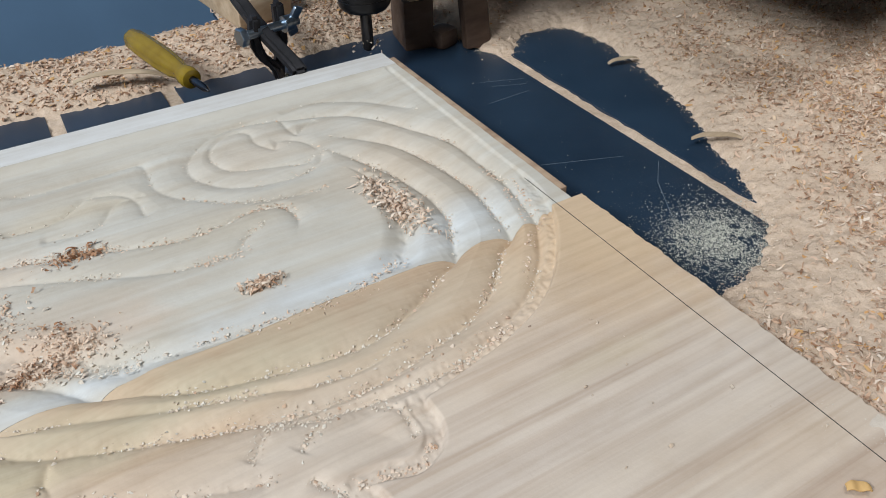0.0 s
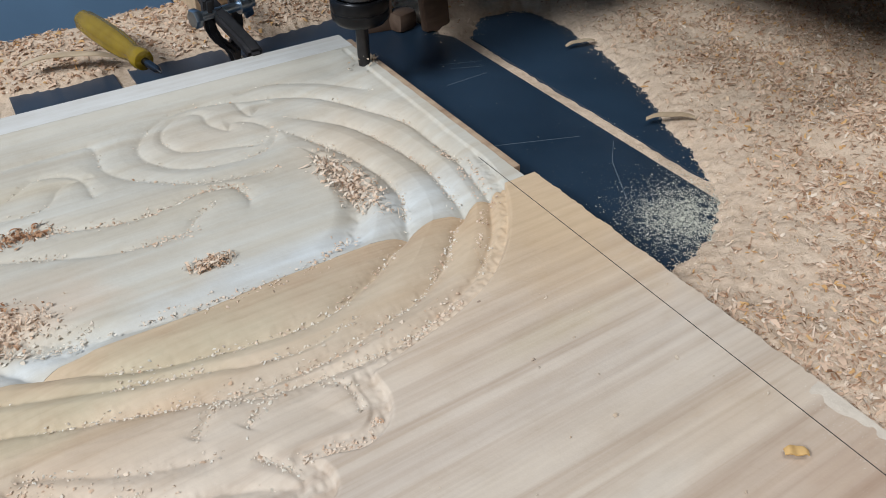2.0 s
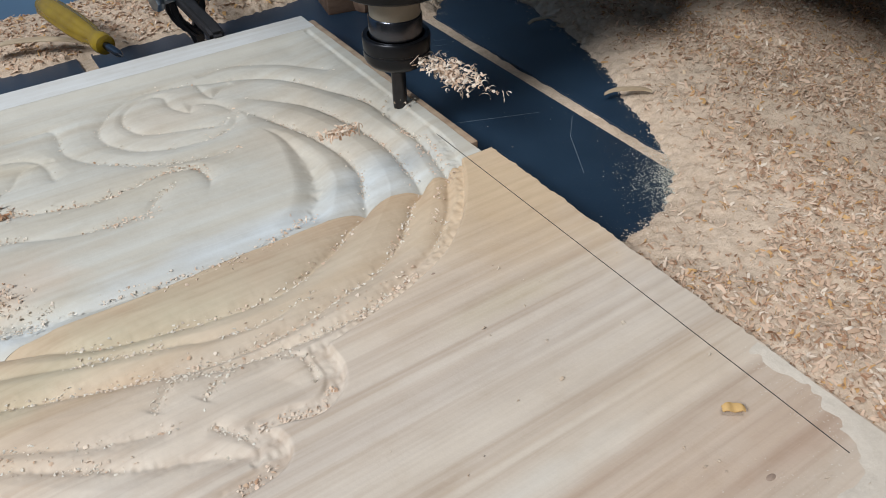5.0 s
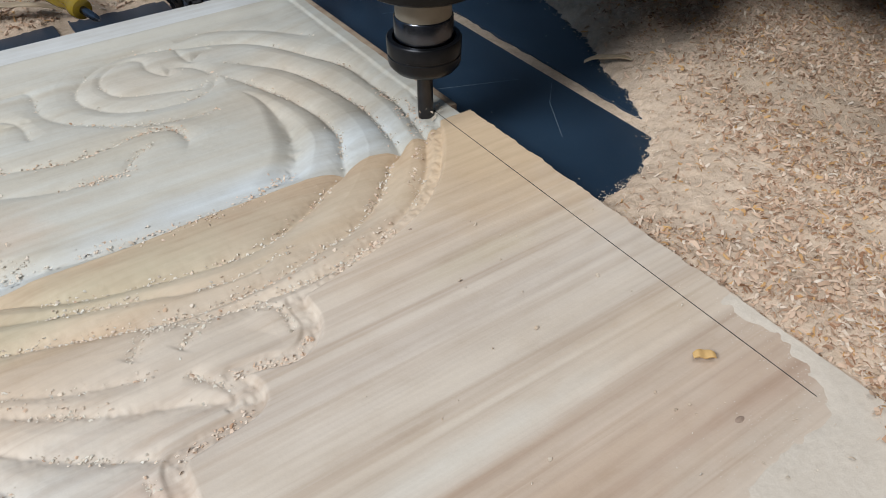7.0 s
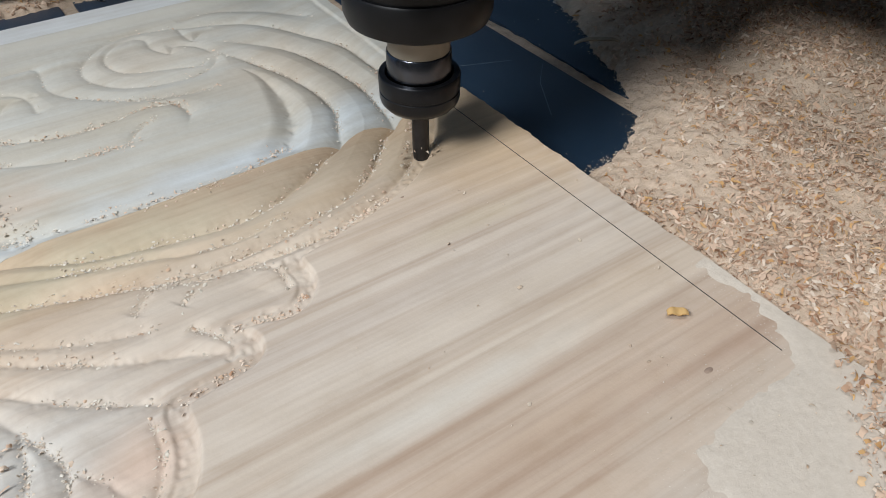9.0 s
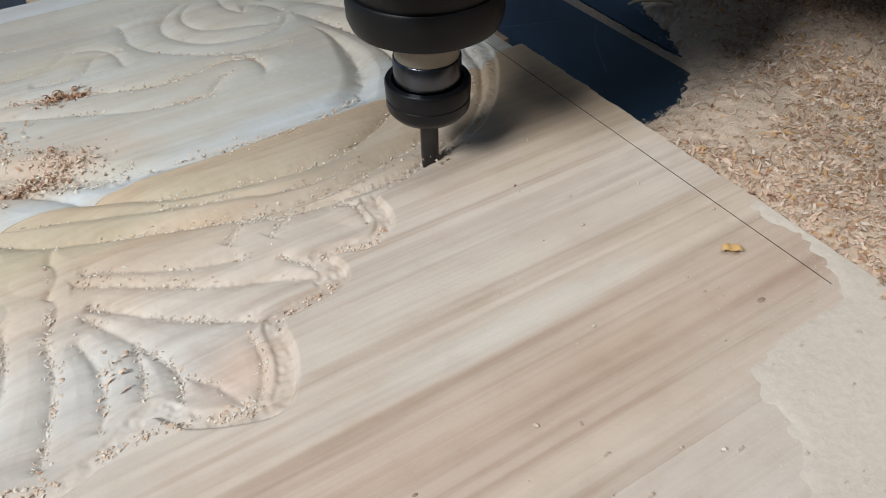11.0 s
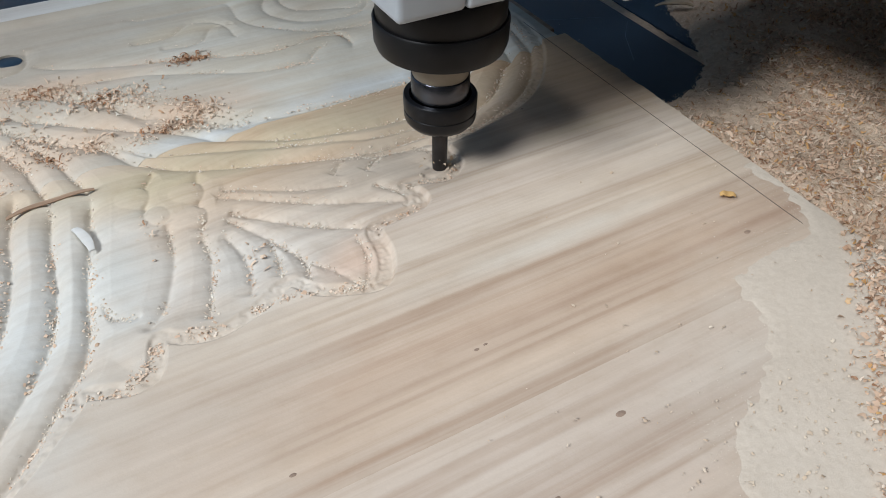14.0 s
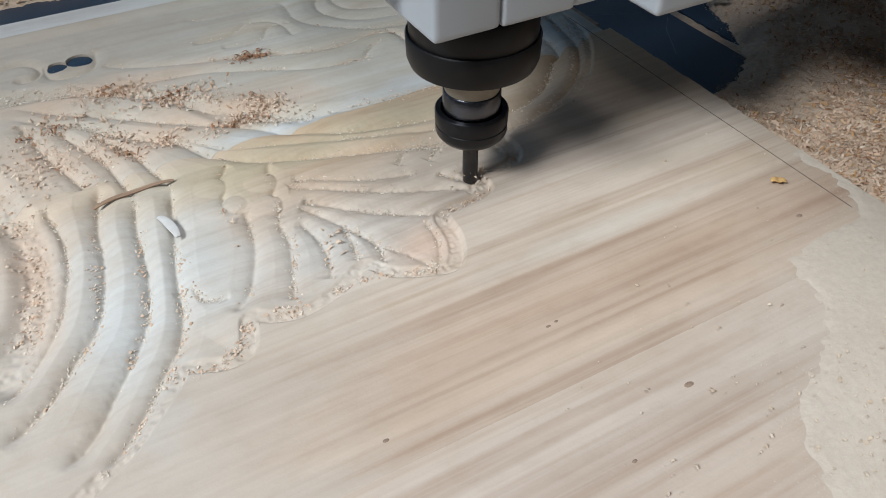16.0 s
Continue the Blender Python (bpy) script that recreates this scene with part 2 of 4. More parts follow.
M_RUST = flake_mat("bark_brown_shavings", [(0.0, (0.44, 0.26, 0.16)), (0.12, (0.60, 0.42, 0.30)), (0.5, (0.70, 0.54, 0.41)), (1.0, (0.74, 0.62, 0.50))])
M_BLACK = plain("blackened_steel", (0.016, 0.016, 0.018), 0.34, 0.6, 0.4, 90, 0.06)
M_SOOT = plain("dusty_black_flange", (0.0085, 0.0083, 0.0090), 0.42, 0.2, 0.75, 45, 0.1)
M_SOOT.node_tree.nodes["Principled BSDF"].inputs["Specular IOR Level"].default_value = 0.28
M_STEEL = plain("ground_steel", (0.10, 0.105, 0.12), 0.24, 1.0, 0.12, 200, 0.05)
M_ZINC = plain("zinc_plated_bolt", (0.42, 0.50, 0.58), 0.3, 1.0, 0.15, 200, 0.05)
M_COLLAR = plain("dusty_collar", (0.27, 0.235, 0.185), 0.6, 0.25, 0.2, 90, 0.08)
M_IRON = plain("cast_iron_clamp", (0.030, 0.029, 0.032), 0.55, 0.4, 0.35, 120, 0.3)
M_GREYPAINT = plain("grey_machine_enamel", (0.37, 0.405, 0.44), 0.38, 0.0, 0.05, 30, 0.03)
M_BIT = plain("carbide_cutter", (0.05, 0.048, 0.05), 0.32, 0.8, 0.25, 150, 0.05)
# near-black, so the added unseen blockers bounce no light into the shadow
M_BLOCKER = plain("black_light_blocker", (0.022, 0.022, 0.024), 0.75, 0.0, 0.3, 60, 0.1)
M_KNOT = plain("knot_wood", (0.28, 0.20, 0.15), 0.7, 0.0, 0.3, 500, 0.1)
M_SCRATCH = plain("scratched_steel", (0.16, 0.20, 0.24), 0.5, 0.2, 0.4, 300, 0.0)
M_ORANGE = plain("orange_heartwood_chip", (0.58, 0.36, 0.14), 0.7, 0.0, 0.2, 300, 0.2)
M_PENCIL = plain("pencil_graphite", (0.05, 0.045, 0.04), 0.6, 0.0, 0.3, 800, 0.0)
M_BLUEWALL = plain("blue_painted_wall", (0.15, 0.27, 0.43), 0.7, 0.0, 0.12, 5, 0.05)
M_WALL = plain("workshop_plaster", (0.07, 0.072, 0.075), 0.9, 0.0, 0.08, 8, 0.1)
M_FLOOR = plain("concrete_floor", (0.10, 0.10, 0.10), 0.85, 0.0, 0.2, 12, 0.2)


def yellow_plastic():
    k = Mat("amber_plastic", 0.25, spec=0.5)
    k.colour(k.ramp(k.noise(k.mapped(1, 1, 1), 50, 3), [(0.3, (0.24, 0.15, 0.006)), (0.7, (0.34, 0.23, 0.015))]))
    k.p.inputs["Transmission Weight"].default_value = 0.25
    return k.m


M_YELLOW = yellow_plastic()


# ---- mesh helpers ----
def empty(name, m=None):
    ob = new(name)
    if m is not None:
        ob.matrix_world = m
    return ob


def part(name, bm, mat, parent=None, label="", smooth=True):
    me = bpy.data.meshes.new(name)
    bm.to_mesh(me)
    bm.free()
    me.materials.append(mat)
    if smooth:
        me.polygons.foreach_set("use_smooth", [True] * len(me.polygons))
        me.set_sharp_from_angle(angle=radians(38))
    ob = new(name, me)
    ob.parent = parent
    return tagged(ob, label)


def from_arrays(name, verts, faces, mat, parent=None, label="", smooth=True):
    """A quad mesh from numpy arrays."""
    me = bpy.data.meshes.new(name)
    v, f = np.asarray(verts, dtype=np.float32), np.asarray(faces, dtype=np.int32)
    me.vertices.add(len(v))
    me.vertices.foreach_set("co", v.ravel())
    me.loops.add(f.size)
    me.loops.foreach_set("vertex_index", f.ravel())
    me.polygons.add(len(f))
    me.polygons.foreach_set("loop_start", np.arange(0, f.size, f.shape[1], dtype=np.int32))
    me.update(calc_edges=True)
    me.polygons.foreach_set("use_smooth", [smooth] * len(f))
    me.materials.append(mat)
    ob = new(name, me)
    ob.parent = parent
    return tagged(ob, label)


def box(x0, x1, y0, y1, z0, z1, bevel=0.0, seg=2):
    bm = bmesh.new()
    bmesh.ops.create_cube(bm, size=1)
    bmesh.ops.transform(bm, matrix=Matrix.Translation(((x0 + x1) / 2, (y0 + y1) / 2, (z0 + z1) / 2)) @ Matrix.Diagonal((x1 - x0, y1 - y0, z1 - z0, 1)), verts=bm.verts)
    if bevel:
        bmesh.ops.bevel(bm, geom=bm.edges[:], offset=bevel, segments=seg, affect="EDGES", profile=0.6)
    return bm


def lathe(profile, n=64, m=None):
    """A turned solid about z from (radius, height) pairs."""
    bm = bmesh.new()
    rings = []
    for r, z in profile:
        rings.append([bm.verts.new((r * math.cos(2 * math.pi * i / n), r * math.sin(2 * math.pi * i / n), z)) for i in range(n)])
    for a, b in zip(rings, rings[1:]):
        for i in range(n):
            bm.faces.new((a[i], a[(i + 1) % n], b[(i + 1) % n], b[i]))
    bm.faces.new(rings[0][::-1])
    bm.faces.new(rings[-1])
    bmesh.ops.recalc_face_normals(bm, faces=bm.faces)
    if m is not None:
        bmesh.ops.transform(bm, matrix=m, verts=bm.verts)
    return bm


def along_axis(a, b):
    """The pose that takes the z axis to the line from a to b."""
    d = Vector(b) - Vector(a)
    return Matrix.Translation(a) @ d.to_track_quat("Z", "Y").to_matrix().to_4x4(), d.length


def bar(points, w, h, bevel=0.002):
    """A bent flat bar through the points, w across x and h thick."""
    bm = bmesh.new()
    rings = []
    pts = [Vector(p) for p in points]
    for i, p in enumerate(pts):
        d = (pts[min(i + 1, len(pts) - 1)] - pts[max(i - 1, 0)]).normalized()
        up = Vector((1, 0, 0)).cross(d).normalized()
        rings.append([bm.verts.new(p + Vector((sx * w / 2, 0, 0)) + up * (sz * h / 2)) for sx, sz in ((-1, -1), (1, -1), (1, 1), (-1, 1))])
    for a, b in zip(rings, rings[1:]):
        for i in range(4):
            bm.faces.new((a[i], a[(i + 1) % 4], b[(i + 1) % 4], b[i]))
    bm.faces.new(rings[0][::-1])
    bm.faces.new(rings[-1])
    bmesh.ops.recalc_face_normals(bm, faces=bm.faces)
    bmesh.ops.bevel(bm, geom=bm.edges[:], offset=bevel, segments=2, affect="EDGES")
    return bm


# ---- curves and fields on the plan ----
def curve(text, step=0.004):
    """A smooth line through points written in millimetres as 'x,y x,y ...'."""
    p = np.array([[float(v) / 1000 for v in q.split(",")] for q in text.split()])
    q = np.vstack([2 * p[0] - p[1], p, 2 * p[-1] - p[-2]])
    out = []
    for i in range(1, len(q) - 2):
        a, b, c, d = q[i - 1], q[i], q[i + 1], q[i + 2]
        n = max(2, int(np.linalg.norm(c - b) / step))
        t = np.linspace(0, 1, n, endpoint=False)[:, None]
        out.append(0.5 * (2 * b + (c - a) * t + (2 * a - 5 * b + 4 * c - d) * t ** 2 + (3 * b - 3 * c + d - a) * t ** 3))
    return np.vstack(out + [p[-1:]])


def distance(x, y, line, reach):
    """Distance of the points to a line, up to reach; the share of the way along it too."""
    d = np.full(x.shape, reach)
    s = np.zeros(x.shape)
    near = (x > line[:, 0].min() - reach) & (x < line[:, 0].max() + reach) & (y > line[:, 1].min() - reach) & (y < line[:, 1].max() + reach)
    px, py = x[near], y[near]
    dd, ss = d[near], s[near]
    n = len(line) - 1
    for i in range(n):
        a, v = line[i], line[i + 1] - line[i]
        t = np.clip(((px - a[0]) * v[0] + (py - a[1]) * v[1]) / max(v @ v, 1e-12), 0, 1)
        e = np.hypot(px - a[0] - t * v[0], py - a[1] - t * v[1])
        m = e < dd
        dd[m] = e[m]
        ss[m] = ((i + t) / n)[m]
    d[near], s[near] = dd, ss
    return d, s


def inside(x, y, poly):
    c = np.zeros(x.shape, dtype=bool)
    for (xa, ya), (xb, yb) in zip(poly, np.roll(poly, -1, axis=0)):
        m = (ya > y) != (yb > y)
        c ^= m & (x < (xb - xa) * (y - ya) / ((yb - ya) if yb != ya else 1e-12) + xa)
    return c


def value_noise(x, y, size, seed):
    """Smooth random field of about that grain, between -1 and 1."""
    r = np.random.RandomState(seed).uniform(-1, 1, (257, 257))
    u, v = x / size + 1000.37, y / size + 1000.71
    i, j = np.floor(u).astype(int), np.floor(v).astype(int)
    a, b = u - i, v - j
    a, b = a * a * (3 - 2 * a), b * b * (3 - 2 * b)
    i, j, i1, j1 = i % 257, j % 257, (i + 1) % 257, (j + 1) % 257
    return (r[i, j] * (1 - a) + r[i1, j] * a) * (1 - b) + (r[i, j1] * (1 - a) + r[i1, j1] * a) * b


def smooth(t):
    t = np.clip(t, 0, 1)
    return t * t * (3 - 2 * t)


def sheet(xs, ys):
    x, y = np.meshgrid(xs, ys, indexing="ij")
    nx, ny = len(xs), len(ys)
    i = (np.arange(nx - 1)[:, None] * ny + np.arange(ny - 1)[None, :]).ravel()
    return x, y, np.stack([i, i + ny, i + ny + 1, i + 1], axis=1)


# ---- the carving on the panel: lines of the design, in millimetres from the pencil corner ----
OUTLINE = "3,240 2,193 2,133 1,78 0,37 -4,12 -13,-13 -27,-35 -46,-57 -70,-75 -99,-87 -120,-92 -141,-97 -157,-102 -158,-119 -163,-130 -175,-136 -189,-132 -203,-131 -199,-145 -203,-154 -223,-157 -240,-162 -243,-183 -251,-201 -262,-207 -290,-195 -303,-180 -324,-191 -351,-198 -369,-193 -379,-187 -388,-210 -400,-214 -421,-207 -430,-215 -445,-230 -463,-246 -500,-268"
CREASES = [
    # line, depth, reach to each side
    ("-130,219 -82,206 -51,186 -28,150 -12,110 -10,72 -10,38 -15,8 -23,-16 -33,-34 -47,-51 -61,-63 -77,-73 -96,-81 -112,-87 -130,-91 -150,-92 -174,-88 -201,-83 -229,-79", 0.0046, 0.013),
    ("-88,166 -66,151 -48,130 -36,91 -31,57 -32,29 -38,-1 -53,-22 -73,-44 -92,-58 -110,-66 -128,-70 -148,-75 -165,-78 -199,-77 -216,-74 -236,-68 -266,-58 -302,-45 -337,-26 -371,17 -398,40 -440,80", 0.0053, 0.016),
    ("-97,149 -82,127 -69,98 -62,65 -61,40 -65,20 -79,-3 -97,-21 -120,-36 -144,-46 -165,-49 -193,-46 -210,-43 -259,-28 -313,10 -364,45 -419,87 -475,125", 0.0053, 0.016),
    ("-140,-62 -171,-66 -200,-61 -215,-55 -262,-40 -335,-9 -384,33 -423,66 -477,108", 0.0032, 0.011),
    ("-109,219 -80,226 -56,216 -33,198 -10,166", 0.0017, 0.012),
    ("-97,151 -107,136 -119,129 -139,127 -162,132 -179,143 -191,162 -192,181 -180,202 -160,217 -137,220 -115,215 -93,208 -64,196", 0.0024, 0.015),
    ("-102,147 -117,139 -132,145 -155,153 -167,160 -173,172 -174,185 -169,198 -158,208 -144,211 -137,203 -138,190 -134,179 -128,171 -123,180 -114,178 -104,165 -101,149", 0.0018, 0.010),
    ("-109,214 -109,195 -106,182 -97,191 -84,197", 0.0017, 0.009),
    ("-314,210 -297,204 -259,204 -233,205 -220,202 -219,185 -220,168 -212,150 -197,134 -169,114 -140,105 -117,102", 0.0022, 0.017),
    ("-319,160 -299,158 -281,162 -264,177 -253,176 -241,169 -234,156 -232,130", 0.0021, 0.012),
    ("-298,140 -274,136 -259,141 -249,158 -235,161 -225,158", 0.0017, 0.010),
    ("-400,160 -360,140 -321,127 -275,114 -226,97 -193,98 -173,102 -152,97 -147,78 -154,62", 0.0027, 0.012),
    ("-420,112 -371,114 -324,107 -303,98 -279,87 -246,71 -224,65 -205,64 -192,66 -181,77 -168,83", 0.0022, 0.011),
    # the fan of the leaf
    ("-312,-72 -304,-75 -288,-84 -264,-97 -247,-103 -232,-108", 0.0020, 0.010),
    ("-316,-79 -312,-81 -281,-101 -250,-121 -229,-130 -206,-146", 0.0022, 0.010),
    ("-219,-116 -211,-128 -206,-139 -207,-146 -213,-148", 0.0019, 0.007),
    ("-314,-98 -308,-103 -287,-122 -268,-137 -249,-150 -243,-157", 0.0027, 0.011),
    ("-318,-104 -313,-110 -303,-127 -294,-146 -288,-160 -288,-172 -292,-184", 0.0025, 0.010),
    ("-300,-136 -301,-155 -305,-173", 0.0022, 0.009),
    ("-323,-117 -318,-141 -320,-164 -326,-180", 0.0027, 0.010),
    ("-335,-110 -336,-132 -341,-153 -352,-186", 0.0027, 0.010),
    ("-352,-91 -352,-96 -355,-121 -363,-145 -373,-165 -386,-179", 0.0031, 0.012),
    ("-252,-160 -252,-175 -256,-189 -262,-199 -267,-203 -285,-199 -298,-191", 0.0017, 0.006),
    ("-289,-165 -277,-178 -271,-191 -267,-203", 0.0016, 0.008),
    ("-177,-93 -167,-100 -166,-112 -168,-122", 0.0017, 0.007),
    ("-239,-94 -226,-80 -221,-74", 0.0016, 0.009),
    ("-217,-100 -203,-90 -192,-86", 0.0016, 0.009),
    ("-383,-163 -398,-157 -402,-141", 0.0017, 0.008),
    # the nested bands
    ("-469,-20 -463,-61 -467,-99 -477,-133 -492,-158 -512,-181", 0.0059, 0.014),
    ("-432,-10 -441,-56 -443,-87 -450,-123 -459,-148 -473,-166 -488,-187 -515,-210", 0.0059, 0.015),
    ("-413,-38 -419,-74 -422,-116 -431,-154 -442,-177 -455,-196 -471,-220 -490,-238", 0.0059, 0.015),
    ("-388,-38 -398,-85 -406,-122 -412,-160 -420,-184 -429,-197 -442,-216 -457,-235 -474,-251", 0.0053, 0.013),
    ("-471,95 -456,34 -438,-10", 0.0043, 0.012),
    ("-446,72 -421,10 -413,-38", 0.0043, 0.011),
    ("-424,58 -398,5 -388,-38", 0.0038, 0.011),
    ("-345,-30 -360,-58 -353,-91", 0.0030, 0.010),
    ("-318,-40 -326,-70 -333,-109", 0.0026, 0.010),
    ("-490,178 -480,192 -465,198 -452,194 -445,178 -453,166 -468,168", 0.0038, 0.008),
    ("-398,190 -402,165 -418,155 -438,160 -442,185", 0.0030, 0.010),
    ("-530,70 -508,30 -498,-10", 0.0051, 0.012),
]
# the deep hollow beside the broad plateau
HOLLOW = "-95,117 -93,93 -99,63 -106,38 -117,20 -136,6 -158,-3 -190,-2 -227,4 -264,16 -303,41 -330,61 -354,92 -393,120 -440,146 -520,165 -520,135 -440,118 -393,94 -362,62 -334,20 -302,2 -276,-9 -255,-8 -212,-10 -178,-8 -136,-5 -104,-6 -87,11 -77,34 -73,62 -78,92 -86,111 -95,117"
TROUGHS = [
    # hollow floors: line, depth, half width
    ("-505,30 -490,-20 -482,-60 -484,-100 -492,-130 -510,-160", 0.0060, 0.012),
]
BOSSES = [
    # round berries: x, y, radius, height over the hollow
    (-0.366, -0.054, 0.0130, 0.0024), (-0.333, -0.065, 0.0130, 0.0024), (-0.337, -0.091, 0.0120, 0.0022), (-0.372, -0.079, 0.0120, 0.0023), (-0.354, -0.079, 0.0095, 0.0022),
]
SEAM_1, SEAM_2 = -0.0055, -0.317


def carved(x, y):
    """Height of the panel's face: flat where uncut, rounded bands between sharp creases inside the outline."""
    out = curve(OUTLINE, 0.003)
    poly = np.vstack([out, [(-0.56, -0.30), (-0.80, -0.30), (-0.80, 0.244), (-0.012, 0.244)]])
    ins = inside(x, y, poly)
    d, _ = distance(x, y, out, 0.05)
    z = np.where(ins, -0.0015 - 0.0030 * smooth(d / 0.03), 0.0)
    top = np.where(ins, smooth((0.244 - y) / 0.012), 0)
    z = np.where(ins, z * top, z)
    low = np.zeros(x.shape)
    for text, depth, reach in CREASES:
        e, s = distance(x, y, curve(text), reach)
        fade = smooth(s / 0.08 + 0.15) * smooth((1 - s) / 0.08 + 0.15)
        u = np.clip(1 - (np.sqrt(e ** 2 + 0.0008 ** 2) - 0.0008) / (1.25 * reach), 0, 1)
        low = np.maximum(low, depth * fade * (0.62 * u ** 2 + 0.38 * u ** 7))
    z = z - np.where(ins, low, 0)
    soft = np.zeros(x.shape)
    for text, depth, half in TROUGHS:
        e, s = distance(x, y, curve(text), half * 1.5)
        soft = np.maximum(soft, depth * smooth((half * 1.5 - e) / (half * 1.25)))
    ring = curve(HOLLOW, 0.003)
    e, s = distance(x, y, ring, 0.03)
    soft = np.maximum(soft, np.where(inside(x, y, ring), 0.0052 * smooth(e / 0.015), 0))
    z = np.where(ins & (soft > 0), z - soft * (1 - 0.5 * np.minimum(low / 0.005, 1)), z)
    # the cutter's channel round the whole design
    e, s = distance(x, y, out, 0.02)
    chan = smooth((0.0060 - 0.0030 * smooth((y - 0.01) / 0.05) - e) / 0.0024)
    fuzz = 0.0005 * value_noise(x, y, 0.0021, 5) + 0.0004 * value_noise(x, y, 0.005, 6)
    deep = 0.0032 - 0.0016 * smooth((y - 0.0) / 0.06) + 0.0018 * smooth((x + 0.15) / 0.04) * smooth((-0.03 - y) / 0.03)
    chan = chan * (1 - 0.3 * smooth((y - 0.19) / 0.05))
    z = np.where(chan > 0, np.minimum(z, -deep * chan + np.where(ins, z * (1 - chan), 0) + fuzz * chan * (1 - 0.6 * smooth(y / 0.06))), z)
    for bx, by, br, bh in BOSSES:
        q = 1 - ((x - bx) ** 2 + (y - by) ** 2) / br ** 2
        z = np.where(ins & (q > 0), np.maximum(z, -0.006 + bh * np.sqrt(np.maximum(q, 0))), z)
    hole = np.minimum(((x + 0.4125) / 0.0105) ** 2 + ((y - 0.178) / 0.0105) ** 2, ((x + 0.431) / 0.0080) ** 2 + ((y - 0.175) / 0.0085) ** 2)
    z = np.where(hole < 1, -0.0160, z)
    rough = np.where(ins, 0.00006 * value_noise(x, y, 0.004, 7) + 0.00025 * value_noise(x, y, 0.026, 8), 0.0)
    rough = rough + np.where(ins, np.minimum(low / 0.004, 1), 0) * (0.00026 * value_noise(x, y, 0.0024, 10) + 0.00016 * value_noise(x, y, 0.006, 11))
    rough = rough + (0.0008 * value_noise(x, y, 0.0032, 9) + 0.0008 * value_noise(x, y, 0.009, 12)) * smooth((soft - 0.003) / 0.003)
    rough = rough + np.where(ins, np.minimum(low / 0.002, 1), 0) * smooth((-0.07 - y) / 0.03) * smooth((x + 0.35) / 0.03) * (0.00035 * value_noise(x, y, 0.0022, 13) + 0.00025 * value_noise(x, y, 0.0048, 14))
    return z + rough


def face_height(x, y):
    return carved(np.atleast_1d(np.asarray(x, float)), np.atleast_1d(np.asarray(y, float)))


def plank(name, xs, ys, mat, parent, label, torn=1.0):
    """One glued plank: its carved face, its sides and its underside."""
    x, y, f = sheet(xs, ys)
    z = carved(x, y)
    # the sawn end is slightly torn
    x[-1] += torn * np.clip(0.0011 * value_noise(y[-1], 0 * y[-1], 0.012, 61) + 0.0008 * value_noise(y[-1], 0 * y[-1], 0.003, 62) + 0.0012 * value_noise(y[-1], 0 * y[-1], 0.07, 63), -0.0008, 0.003)
    # the glue joint leans, so it wanders where the carving is deep
    y += 0.9 * np.minimum(z, 0) * np.clip(1 - np.abs(y - SEAM_1) / 0.016, 0, 1)
    v = np.stack([x, y, z], -1).reshape(-1, 3)
    nx, ny = len(xs), len(ys)
    rim = np.concatenate([np.arange(nx) * ny, (nx - 1) * ny + np.arange(1, ny), np.arange(nx - 2, -1, -1) * ny + ny - 1, np.arange(ny - 2, 0, -1)])
    base = v[rim].copy()
    base[:, 2] = -0.0296
    k = len(v) + np.arange(len(rim))
    side = np.stack([rim, k, np.roll(k, -1), np.roll(rim, -1)], axis=1)
    ob = from_arrays(name, np.vstack([v, base]), np.vstack([f, side]), mat, parent, label)
    ob.data.set_sharp_from_angle(angle=radians(55))
    return ob


def grid(a, b, step):
    return np.linspace(a, b, max(2, int(round((b - a) / step)) + 1))


